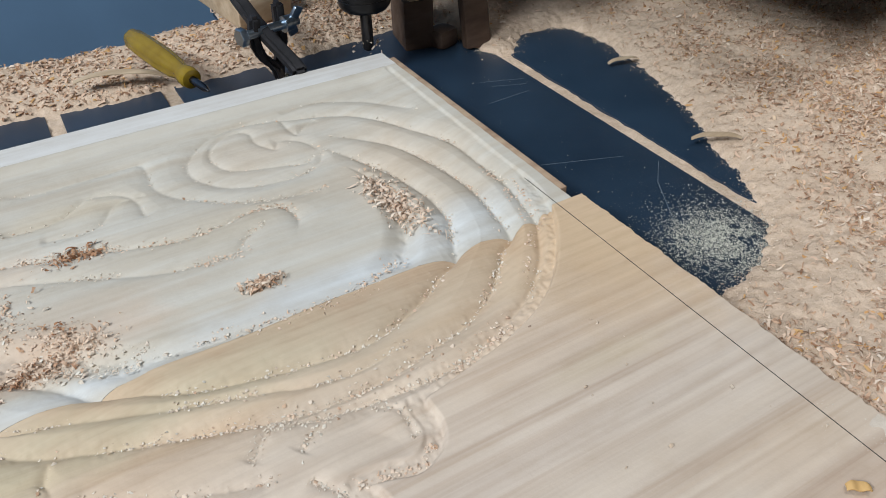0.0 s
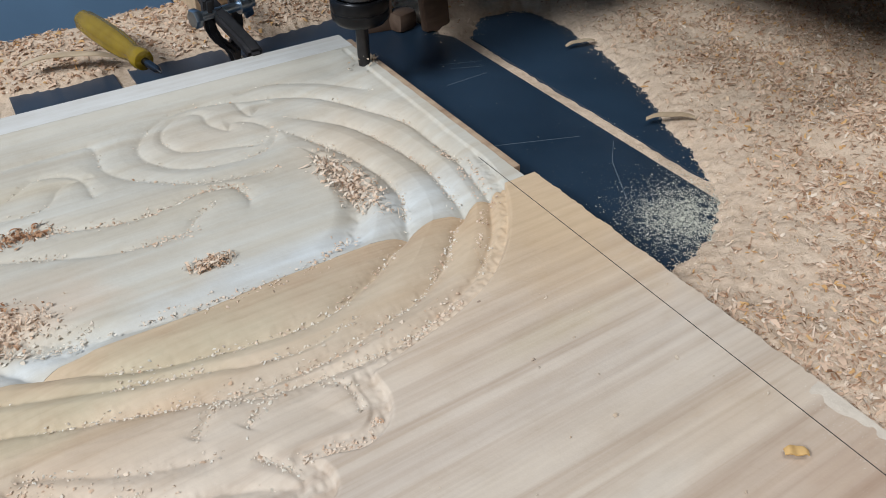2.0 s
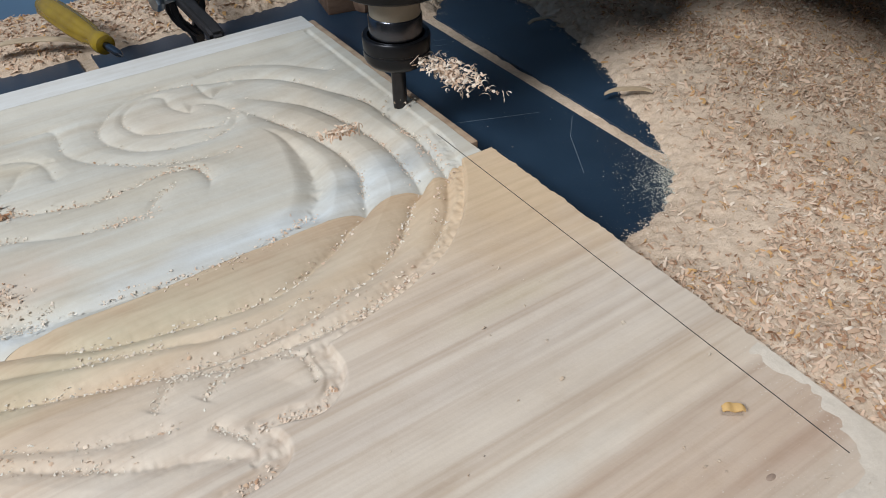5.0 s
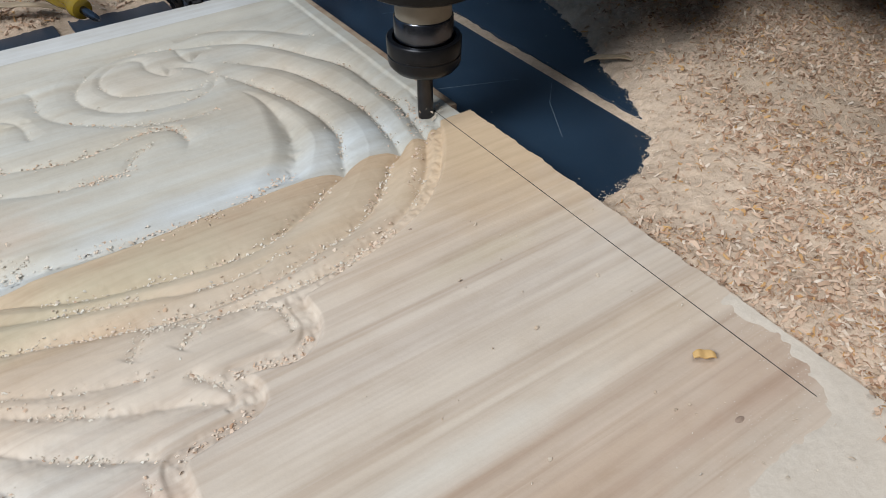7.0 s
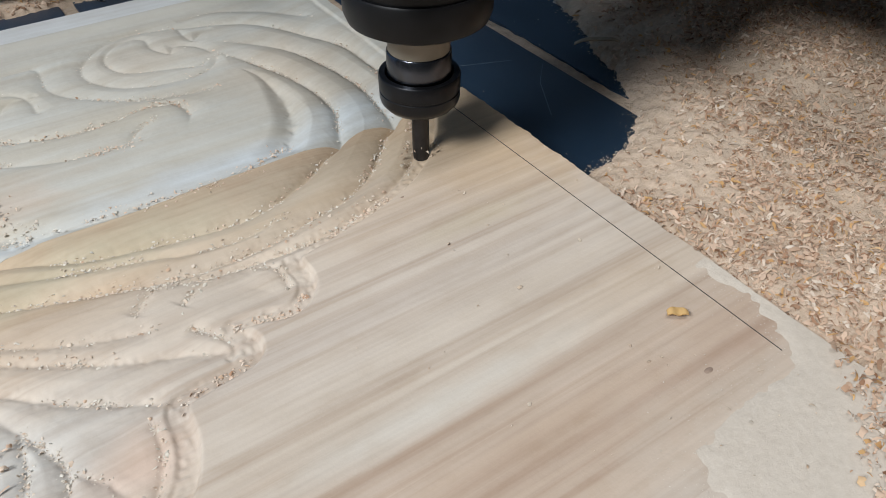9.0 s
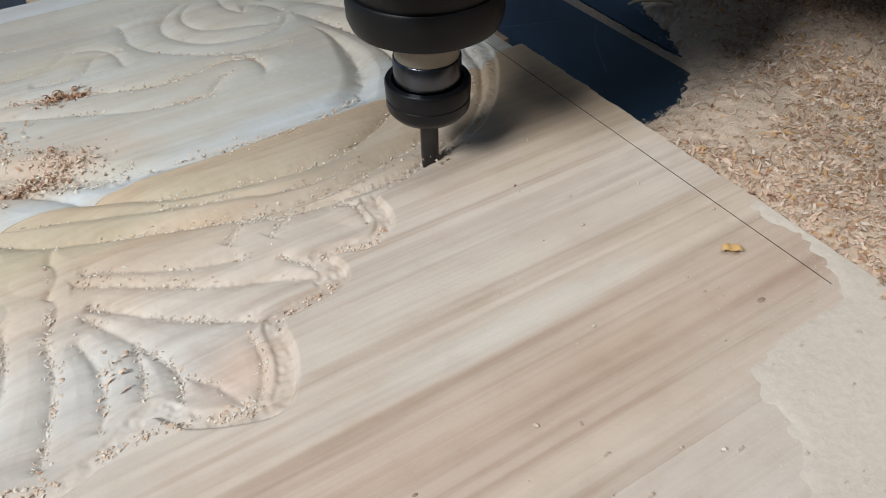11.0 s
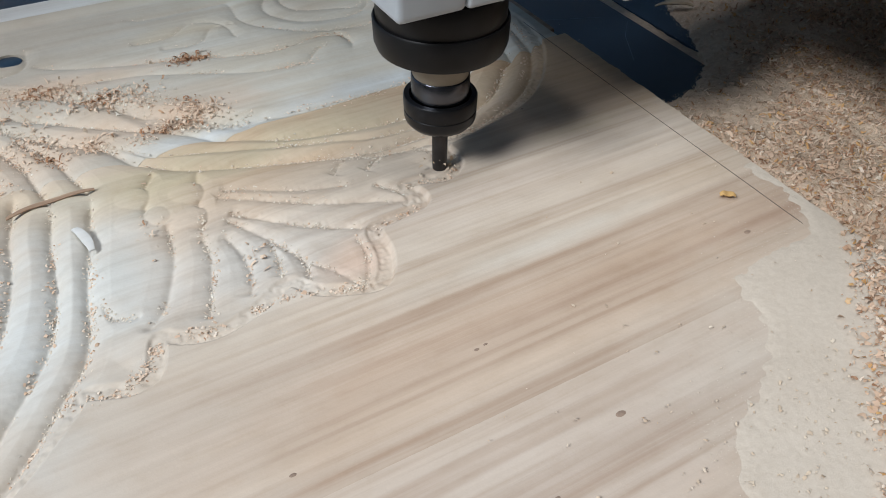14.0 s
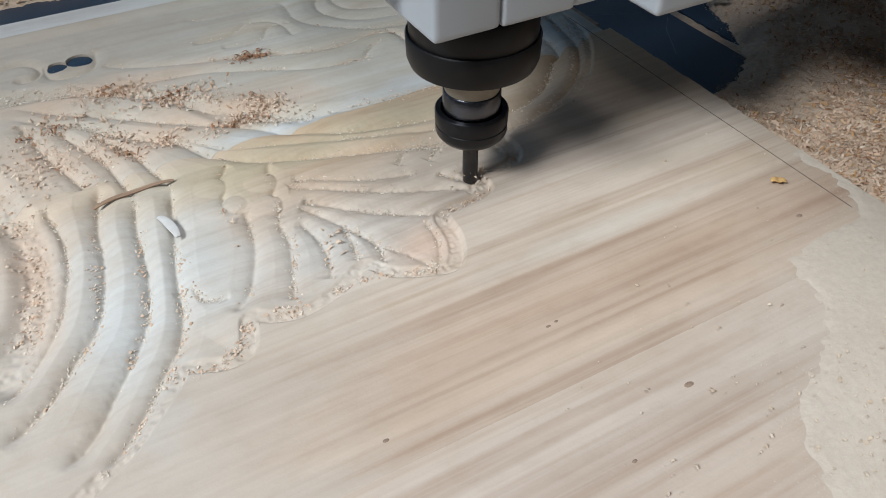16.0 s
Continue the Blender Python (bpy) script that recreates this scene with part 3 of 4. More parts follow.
def panel():
    root = empty("carved_panel")
    tagged(root, "half-carved pale wooden panel with scrolls and leaves on the machine bed", "wood panel")
    xs = np.concatenate([grid(-0.95, -0.56, 0.02)[:-1], grid(-0.56, 0.0125, 0.0009)])
    plank("plank", xs, grid(SEAM_1, 0.2448, 0.0009), M_WHITE, root, "pale carved plank of sapwood", 0.3)
    plank("edge_strip", grid(-0.95, 0.0125, 0.01), grid(0.2450, 0.272, 0.003), M_STRIP, root, "plain white edge strip", 0.3)
    xs = np.concatenate([grid(-0.95, -0.56, 0.02)[:-1], grid(-0.56, 0.0215, 0.0009)])
    ys = np.concatenate([grid(SEAM_2, -0.272, 0.004)[:-1], grid(-0.272, SEAM_1 - 0.0002, 0.0009)])
    plank("plank", xs, ys, M_TAN, root, "striped tan and pinkish plank, partly carved")
    plank("plank", grid(-0.95, 0.0205, 0.01), grid(-0.75, SEAM_2 - 0.00003, 0.01), M_GREY, root, "plain greyish uncut plank")
    bm = box(-0.00018, 0.00018, -0.288, 0.030, 0.0, 0.00025)
    part("pencil_line", bm, M_PENCIL, root, "thin pencil line", smooth=False)
    for kx, ky, kr in ((-0.235, -0.277, 0.0016), (-0.229, -0.276, 0.0014), (-0.194, -0.346, 0.0030), (-0.347, -0.300, 0.0018), (-0.248, -0.368, 0.0016), (-0.037, -0.277, 0.0026), (-0.082, -0.091, 0.0012)):
        bm = lathe([(kr, 0.0), (kr * 0.8, 0.00018), (kr * 0.3, 0.0003)], 14)
        for v in bm.verts:
            v.co.y *= 0.55
        bmesh.ops.transform(bm, matrix=Matrix.Translation((kx, ky, 0)), verts=bm.verts)
        part("knot", bm, M_KNOT, root, "small brown pin knot")
    # discs set just below the face stand in for the hole's dark inside
    for hx, hy, hr in ((-0.4125, 0.178, 0.0104), (-0.431, 0.175, 0.0080)):
        part("hole_disc", lathe([(hr, -0.0158), (hr, -0.0064), (hr * 0.9, -0.0060)], 24, Matrix.Translation((hx, hy, 0))), M_BED, root, "blue-black disc standing in for a knot hole's dark inside")
    part("ledge", box(0.0129, 0.0200, SEAM_1 + 0.014, 0.262, -0.0294, -0.0018, 0.0010), M_LEDGE, root, "rough brown outer ledge")
    return root


# ---- machine bed, sawdust and room ----
CLEAR = "52,-106 85,-98 108,-87 130,-66 159,-30 188,41 211,103 234,173 244,240 232,285 200,296 170,285 152,262 125,280 118,330 100,380 37,371 -64,366 -165,367 -270,377 -420,385 -900,395"


def dust_height(x, y):
    poly = np.vstack([curve(CLEAR, 0.01), [(-1.3, 0.40), (-1.3, -1.2), (-0.10, -1.2), (-0.10, -0.16), (0.0, -0.118)]])
    ring = np.vstack([poly, poly[:1]])
    d, _ = distance(x, y, ring, 0.9)
    d = np.where(inside(x, y, poly), -d, d)
    d = d + 0.0018 * value_noise(x, y, 0.016, 21) + 0.0030 * value_noise(x, y, 0.0045, 22) + 0.006 * value_noise(x, y, 0.07, 25)
    z = -0.0305 + np.where(d > 0, 0.0020 * smooth(d / 0.004) + 0.023 * (1 - np.exp(-np.maximum(d, 0) / 0.055)) + 0.07 * smooth((d - 0.06) / 0.6), 0.4 * np.maximum(d, -0.02))
    z = z - 0.10 * smooth((y - 0.462 - 0.012 * value_noise(x, y, 0.04, 26)) / 0.05) * smooth((-0.06 - x) / 0.03)
    z = z + np.where(d > 0, 0.0012 * value_noise(x, y, 0.008, 23) + 0.0035 * value_noise(x, y, 0.045, 24) * smooth(d / 0.05), 0)
    return z


def sawdust():
    xs = np.concatenate([grid(-1.15, -0.60, 0.02)[:-1], grid(-0.60, -0.05, 0.004)[:-1], grid(-0.05, 0.30, 0.0016)[:-1], grid(0.30, 0.60, 0.0035)[:-1], grid(0.60, 1.15, 0.02)])
    ys = np.concatenate([grid(-0.95, -0.42, 0.02)[:-1], grid(-0.42, -0.14, 0.0034)[:-1], grid(-0.14, 0.32, 0.0017)[:-1], grid(0.32, 0.60, 0.0034)[:-1], grid(0.60, 0.95, 0.02)])
    x, y, f = sheet(xs, ys)
    z = dust_height(x, y)
    keep = ~((x < -0.06) & (y > 0.53))
    v = np.stack([x, y, z], -1).reshape(-1, 3)
    ok = (keep & (z > -0.034)).ravel()[f].all(axis=1) & (v[f][:, :, 2].max(axis=1) > -0.0312)
    ob = from_arrays("sawdust", v, f[ok], M_DUST)
    tagged(ob, "heap of tan sawdust and wood shavings on the machine bed", "sawdust", kind="stuff")


def flakes(name, pts, lo, hi, mat, seed, tilt=0.5, label="", category="shavings", curly=0.3, segs=4, wide=1.0):
    """Loose curled shavings at the points, as one mesh of bent ribbons."""
    r = np.random.RandomState(seed)
    n = len(pts)
    ln = lo + (hi - lo) * r.uniform(0, 1, n) ** 1.8 * 1.25
    wd = r.uniform(0.20, 0.75, n) * np.minimum(ln, 0.0045) * wide
    rz, rx, ry = r.uniform(0, 6.283, n), r.normal(0, tilt, n), r.normal(0, tilt, n)
    bend = 0.15 + r.uniform(-0.6, 1, n) * 1.2 + curly * r.uniform(0, 1, n) * 4.0
    bend = np.where(np.abs(bend) < 0.1, 0.1, bend)
    skew, twist, point = r.normal(0, 0.25, n), r.normal(0, 0.6, n), r.uniform(0.1, 1.0, n)
    rows = []
    for side in (-1, 1):
        for k in np.linspace(-0.5, 0.5, segs):
            w = wd * side * 0.5 * (1 - point * 2.6 * k * k * np.where(k > 0, 1, 0.5)) * (1 + r.normal(0, 0.16, n))
            a = twist * k
            rows.append(np.stack([ln * np.sin(bend * k) / bend, w * np.cos(a) + ln * skew * k * k * 2, ln * (np.cos(bend * k) - np.cos(bend * 0.5)) / bend + w * np.sin(a)], -1))
    p = np.array(rows)
    p = p + r.normal(0, 1, p.shape) * (0.04 * np.minimum(ln, 0.004))[None, :, None] * np.array([1, 1, 0.4])
    cx, sx, cy, sy, cz, sz = np.cos(rx), np.sin(rx), np.cos(ry), np.sin(ry), np.cos(rz), np.sin(rz)
    X, Y, Z = p[..., 0], p[..., 1], p[..., 2]
    Y, Z = Y * cx - Z * sx, Y * sx + Z * cx
    X, Z = X * cy + Z * sy, -X * sy + Z * cy
    X, Y = X * cz - Y * sz, X * sz + Y * cz
    v = np.stack([X + pts[:, 0], Y + pts[:, 1], Z + pts[:, 2]], -1).transpose(1, 0, 2).reshape(-1, 3)
    q = np.array([[i, i + 1, i + segs + 1, i + segs] for i in range(segs - 1)])
    f = (np.arange(n)[:, None, None] * (2 * segs) + q[None]).reshape(-1, 4)
    ob = from_arrays(name, v, f, mat)
    return tagged(ob, label, category, kind="stuff")


def scatter_shavings():
    r = np.random.RandomState(3)
    # on the heap at the side of the bed, thickest away from the cleared patch
    x, y = r.uniform(0.02, 0.62, 260000), r.uniform(-0.50, 0.56, 260000)
    z = dust_height(x, y)
    w = smooth((z + 0.0265) / 0.021) * np.where(value_noise(x, y, 0.05, 31) > -0.35, 1, 0.3) * np.where(y < 0.2, 1.0, 0.6)
    ok = (z > -0.029) & (r.uniform(0, 1, len(x)) < 0.72 * w + 0.02) & ~((x < 0.022) & (z < 0.0))
    p = np.stack([x, y, z + 0.0008], -1)[ok]
    flakes("shavings", p, 0.0008, 0.0056, M_FLAKE, 4, 0.50, "fine curled wood shavings on the sawdust heap", curly=0.15, wide=0.62)
    big = p[r.uniform(0, 1, len(p)) < 0.05] + np.array([0, 0, 0.0006])
    flakes("shavings", big, 0.0030, 0.0075, M_FLAKE, 44, 0.32, "larger curled wood shavings on the sawdust heap", curly=0.3, segs=5, wide=0.8)
    # fine grains along the heap's ragged border
    x, y = r.uniform(0.02, 0.30, 160000), r.uniform(-0.14, 0.32, 160000)
    z = dust_height(x, y)
    e = np.abs(z + 0.0300)
    ok = (r.uniform(0, 1, len(x)) < np.where(z < -0.0301, 0.55 * np.exp(-np.maximum(-0.0305 - z, 0) / 0.0011), 0.25 * np.exp(-e / 0.004)))
    flakes("dust_grains", np.column_stack([x, y, np.maximum(z, -0.0299) + 0.0004])[ok], 0.0004, 0.0016, M_FLAKE_PALE, 45, 0.3, "fine pale grains along the heap's border", "dust")
    x, y = r.uniform(-0.62, 0.14, 30000), r.uniform(0.36, 0.60, 30000)
    z = dust_height(x, y)
    ok = (z > -0.028) & (r.uniform(0, 1, len(x)) < 0.55)
    flakes("shavings", np.stack([x, y, z + 0.0007], -1)[ok], 0.002, 0.007, M_FLAKE, 5, 0.45, "wood shavings on the heap behind the panel")
    # specks blown over the cleared steel
    q = np.vstack([np.column_stack([r.normal(0.094, 0.021, 15000), r.normal(-0.064, 0.020, 15000)]), np.column_stack([r.uniform(0.03, 0.22, 160), r.uniform(-0.08, 0.28, 160)])])
    zz = dust_height(q[:, 0], q[:, 1])
    thick = value_noise(q[:, 0], q[:, 1], 0.006, 71) + 0.7 * value_noise(q[:, 0], q[:, 1], 0.0025, 72)
    q = q[(zz < -0.0302) & (q[:, 0] > 0.024) & (thick > -0.15 - 0.9 * r.uniform(0, 1, len(q)))]
    specks = flakes("dust_specks", np.column_stack([q, np.full(len(q), -0.0294)]), 0.0004, 0.0012, M_SPECK, 9, 0.2, "pale grey-green specks of dust on the blue steel", "dust")
    # in the hollows and along the creases of the carving
    spots = []
    for i, (text, spread, count) in enumerate((
            ("-440,132 -393,110 -354,82 -317,52 -290,25", 0.010, 900), ("-85,-82 -130,-93", 0.003, 90), ("-108,5 -160,-12 -235,-2", 0.006, 160),
            ("-321,127 -275,114 -226,97 -193,98", 0.004, 130), ("-173,102 -150,97 -147,78", 0.003, 40), ("-300,120 -262,108", 0.005, 120),
            ("-500,20 -485,-40 -484,-100 -500,-150", 0.010, 420), ("-470,90 -450,40 -434,-10", 0.008, 260), ("-446,72 -421,10", 0.005, 120), ("-424,58 -398,5", 0.005, 110),
            ("-445,-60 -456,-140 -471,-172", 0.003, 110), ("-418,-74 -432,-153 -450,-188", 0.003, 90), ("-398,-100 -413,-167 -425,-200 -460,-240", 0.003, 130),
            ("-380,-190 -400,-212 -425,-212", 0.005, 110), ("-330,-190 -290,-196 -262,-206", 0.003, 110), ("-370,-190 -345,-196", 0.005, 60),
            ("-203,-131 -175,-136 -162,-128", 0.003, 60), ("-240,-162 -223,-158 -203,-154", 0.003, 40), ("-316,-74 -251,-114", 0.004, 30), ("-330,-129 -341,-157", 0.002, 30), ("-315,-143 -322,-170", 0.002, 25),
            ("-85,-74 -122,-82 -177,-78 -260,-62", 0.004, 80), ("-31,57 -32,29 -53,-22 -90,-54", 0.002, 60), ("-61,40 -65,20 -97,-21 -144,-46", 0.002, 60),
            ("-14,67 -14,34 -28,-15 -60,-58", 0.003, 110), ("-6,40 -10,10 -20,-20", 0.003, 60), ("-220,64 -190,60", 0.005, 60), ("-350,15 -335,5", 0.006, 60))):
        c = curve(text, 0.002)
        count = int(count * 1.35)
        k = (len(c) * (r.randint(0, 5, count) + r.normal(0.5, 0.22, count)) / 5).astype(int).clip(0, len(c) - 1)
        spots.append(c[k] + r.normal(0, spread * 0.6, (count, 2)))
    q = np.vstack(spots)
    p = np.column_stack([q, face_height(q[:, 0], q[:, 1]) + 0.0003])
    half = r.uniform(0, 1, len(p)) < 0.8
    flakes("shavings", p[half], 0.0005, 0.0024, M_CURL, 6, 0.2, "small pale shavings caught in the carving", curly=0.5)
    flakes("shavings", p[~half], 0.0006, 0.0028, M_RUST, 7, 0.5, "brown shavings caught in the carving")
    # ragged crumbs along every crease
    spots = []
    for text, depth, reach in CREASES:
        c = curve(text, 0.001)
        w = smooth(0.5 + 0.9 * value_noise(c[:, 0], c[:, 1], 0.022, 95)) * np.where(c[:, 1] > 0.13, 0.12, np.where(c[:, 1] < -0.07, 0.6, 0.55))
        c = np.repeat(c, 5, axis=0)
        c = c[r.uniform(0, 1, len(c)) < np.repeat(w, 5)]
        spots.append(c + r.normal(0, 0.0016, c.shape))
    q = np.vstack(spots)
    far = r.uniform(0, 1, len(q)) < 0.07
    z = face_height(q[:, 0], q[:, 1])
    flakes("crumbs", np.column_stack([q, z + 0.0002])[~far], 0.0004, 0.0020, M_CRUMB, 96, 0.35, "pale torn crumbs along the carved creases", "wood dust", curly=0.3)
    flakes("crumbs", np.column_stack([q, z + 0.0003])[far], 0.0006, 0.0026, M_RUST, 97, 0.35, "tan torn fibres along the carved creases", "wood dust", curly=0.6)
    x, y = r.uniform(-0.50, -0.17, 12000), r.uniform(-0.02, 0.17, 12000)
    ring = curve(HOLLOW, 0.003)
    e, _ = distance(x, y, ring, 0.03)
    ok = inside(x, y, ring) & (e > 0.003) & (value_noise(x, y, 0.02, 91) + 0.8 * value_noise(x, y, 0.006, 92) > -0.35)
    flakes("crumbs", np.column_stack([x, y, face_height(x, y) + 0.0004])[ok], 0.0006, 0.0028, M_CRUMB, 93, 0.3, "pale cream crumbs covering the hollow's floor", "wood dust", curly=0.3)
    # the loose clump that is blown out of the hollow
    k = np.column_stack([r.normal(-0.086, 0.0062, 520), r.normal(0.060, 0.019, 520)])
    k[:, 0] -= 0.12 * (k[:, 1] - 0.06)
    clump = flakes("shavings", np.column_stack([k, face_height(k[:, 0], k[:, 1]) + r.uniform(0.0006, 0.0034, 520)]), 0.0020, 0.0085, M_CURL, 14, 0.5, "loose clump of pale shavings in a hollow", curly=0.9, segs=7, wide=0.6)
    k = np.column_stack([r.normal(-0.191, 0.0058, 160), r.normal(0.024, 0.0030, 160)])
    clump_2 = flakes("shavings", np.column_stack([k, face_height(k[:, 0], k[:, 1]) + r.uniform(0.0004, 0.0026, 160)]), 0.0016, 0.0075, M_RUST, 15, 0.5, "small clump of brown shavings on the carving", curly=0.9, segs=7, wide=0.55)
    # curled heaps that stay caught in the hollows, some of them dark with bark
    for mat, seed, label, heaps in (
            (M_RUST, 16, "peach curled shavings heaped in the carved hollows", (
                (-0.316, 0.024, 0.014, 0.006, 190), (-0.352, 0.080, 0.022, 0.007, 320), (-0.374, 0.021, 0.008, 0.006, 120), (-0.295, 0.030, 0.012, 0.006, 120),
                (-0.388, 0.108, 0.016, 0.008, 160), (-0.412, 0.04, 0.010, 0.012, 140), (-0.47, 0.03, 0.012, 0.02, 170), (-0.365, -0.10, 0.003, 0.010, 14), (-0.31, -0.15, 0.003, 0.008, 14), (-0.43, 0.09, 0.02, 0.01, 120))),
            (M_BARK, 17, "dark rust-brown bark shavings in the carved hollows", (
                (-0.283, 0.113, 0.009, 0.004, 130), (-0.272, 0.112, 0.004, 0.003, 50), (-0.400, 0.115, 0.006, 0.005, 60), (-0.362, 0.083, 0.006, 0.003, 50), (-0.325, 0.022, 0.009, 0.003, 60), (-0.300, 0.047, 0.010, 0.003, 30), (-0.452, 0.075, 0.012, 0.006, 60), (-0.405, 0.018, 0.006, 0.006, 40)))):
        k = np.vstack([np.column_stack([r.normal(cx, sx, count), r.normal(cy, sy, count)]) for cx, cy, sx, sy, count in heaps])
        flakes("shavings", np.column_stack([k, face_height(k[:, 0], k[:, 1]) + r.uniform(0.0002, 0.0016, len(k))]), 0.0012, 0.0062, mat, seed, 0.4, label, curly=0.9, segs=7, wide=0.55)
    # a few on the flat face, more on the dusty corner
    q = np.column_stack([r.uniform(-0.26, 0.015, 110), r.uniform(-0.40, -0.10, 110)])
    e = (q[:, 0] + q[:, 1] * -0.9) + r.normal(0, 0.08, 110)
    q = q[e > 0.05]
    d = np.column_stack([r.normal(-0.105, 0.045, 300), r.normal(-0.405, 0.035, 300)])
    d = d[d[:, 0] < 0.02]
    q = np.vstack([q, d])
    z = face_height(q[:, 0], q[:, 1])
    q, z = q[z > -0.001], z[z > -0.001]
    flakes("shavings", np.column_stack([q, z + np.where(q[:, 1] < -0.30, 0.0018, 0.0006)]), 0.0007, 0.0026, M_FLAKE_PALE, 8, 0.25, "thin scatter of shavings on the flat wood")
    # shavings that spill over the panel's edge onto the dusty corner
    x, y = r.uniform(-0.16, 0.020, 9000), r.uniform(-0.48, -0.30, 9000)
    e = 0.70 * x - 0.71 * y - 0.2215 + 0.006 * value_noise(x, y, 0.02, 81)
    ok = r.uniform(0, 1, len(x)) < smooth((e + 0.004) / 0.022)
    flakes("shavings", np.column_stack([x, y, 0.0019 + 0.0012 * r.uniform(0, 1, len(x))])[ok], 0.0010, 0.0046, M_FLAKE, 82, 0.5, "shavings spilled over the dusty corner of the panel", curly=0.4)
    return specks, clump, clump_2


def dust_film():
    """The thin dust that lies over the panel's corner."""
    xs, ys = grid(-0.24, 0.0208, 0.0016), grid(-0.62, -0.205, 0.0016)
    x, y, f = sheet(xs, ys)
    edge = curve("30,-212 14,-222 8,-238 8,-262 3,-283 -9,-288 -41,-293 -66,-297 -78,-304 -80,-318 -88,-332 -112,-350 -136,-361 -155,-375 -170,-400 -185,-440 -200,-500 -215,-620")
    poly = np.vstack([edge, [(0.05, -0.62), (0.05, -0.212)]])
    d, _ = distance(x, y, edge, 0.3)
    d = np.where(inside(x, y, poly), d, -d)
    z = -0.0004 + 0.0011 * smooth((d + 0.008 * value_noise(x, y, 0.03, 41) + 0.003 * value_noise(x, y, 0.009, 42) + 0.003 * value_noise(x, y, 0.004, 44) + 0.002) / 0.016) + 0.00012 * value_noise(x, y, 0.006, 43)
    z = z + 0.0010 * smooth((x - 0.0) / 0.02) * smooth((-0.30 - y) / 0.05)
    v = np.stack([x, y, z], -1).reshape(-1, 3)
    ok = v[f][:, :, 2].max(axis=1) > -0.0003
    # loose powder that thins out towards the clean wood
    r = np.random.RandomState(77)
    px, py = r.uniform(-0.24, 0.02, 44000), r.uniform(-0.56, -0.205, 44000)
    e, _ = distance(px, py, edge, 0.3)
    e = np.where(inside(px, py, poly), e, -e) + 0.014 * value_noise(px, py, 0.03, 41) + 0.010 * value_noise(px, py, 0.008, 46)
    lie = r.uniform(0, 1, len(px)) < 0.75 * smooth((e + 0.030) / 0.055)
    zz = np.where(e > 0.02, 0.0005, 0.0001)
    flakes("powder", np.column_stack([px, py, zz])[lie], 0.0003, 0.0008, M_POWDER, 78, 0.08, "loose pale powder on the panel's corner", "dust")
    tagged(from_arrays("dust_film", v, f[ok], M_FILM), "thin film of pale dust over the panel's corner", "dust", kind="stuff")


def room():
    floor = part("floor", box(-4.0, 2.6, -2.4, 1.75, -0.95, -0.86), M_FLOOR, label="grey concrete workshop floor", smooth=False)
    tagged(floor, kind="structure", category="floor")
    north = part("wall_north", box(-4.0, 2.6, 1.75, 1.85, -0.86, 4.2), M_BLUEWALL, label="blue painted wall behind the machine", smooth=False)
    tagged(north, kind="structure", category="wall")
    south = part("wall_south", box(-4.0, 2.6, -2.5, -2.4, -0.86, 4.2), M_WALL, label="plain grey workshop wall", smooth=False)
    tagged(south, kind="structure", category="wall")
    east = part("wall_east", box(2.6, 2.7, -2.4, 1.75, -0.86, 4.2), M_WALL, label="plain grey workshop wall", smooth=False)
    tagged(east, kind="structure", category="wall")
    bm = bmesh.new()
    for a in ((-4.1, -4.0, -2.4, -1.60, -0.86, 4.2), (-4.1, -4.0, -0.30, 1.75, -0.86, 4.2), (-4.1, -4.0, -1.60, -0.30, -0.86, 2.7), (-4.1, -4.0, -1.60, -0.30, 3.9, 4.2)):
        b = box(*a)
        me = bpy.data.meshes.new("tmp")
        b.to_mesh(me)
        bm.from_mesh(me)
        bpy.data.meshes.remove(me)
        b.free()
    tagged(part("wall_west", bm, M_WALL, label="plain grey wall with a window opening", smooth=False), kind="structure", category="wall")
    tagged(part("ceiling", box(-4.1, 2.7, -2.5, 1.85, 4.2, 4.3), M_WALL, label="plain grey workshop ceiling", smooth=False), kind="structure", category="ceiling")


SCRATCHES = [
    (0.088, 0.224, 0.127, 0.209), (0.093, 0.211, 0.122, 0.199), (0.072, 0.184, 0.116, 0.186), (0.042, 0.079, 0.112, 0.052), (0.129, 0.032, 0.108, 0.010), (0.108, 0.010, 0.083, -0.033),
]


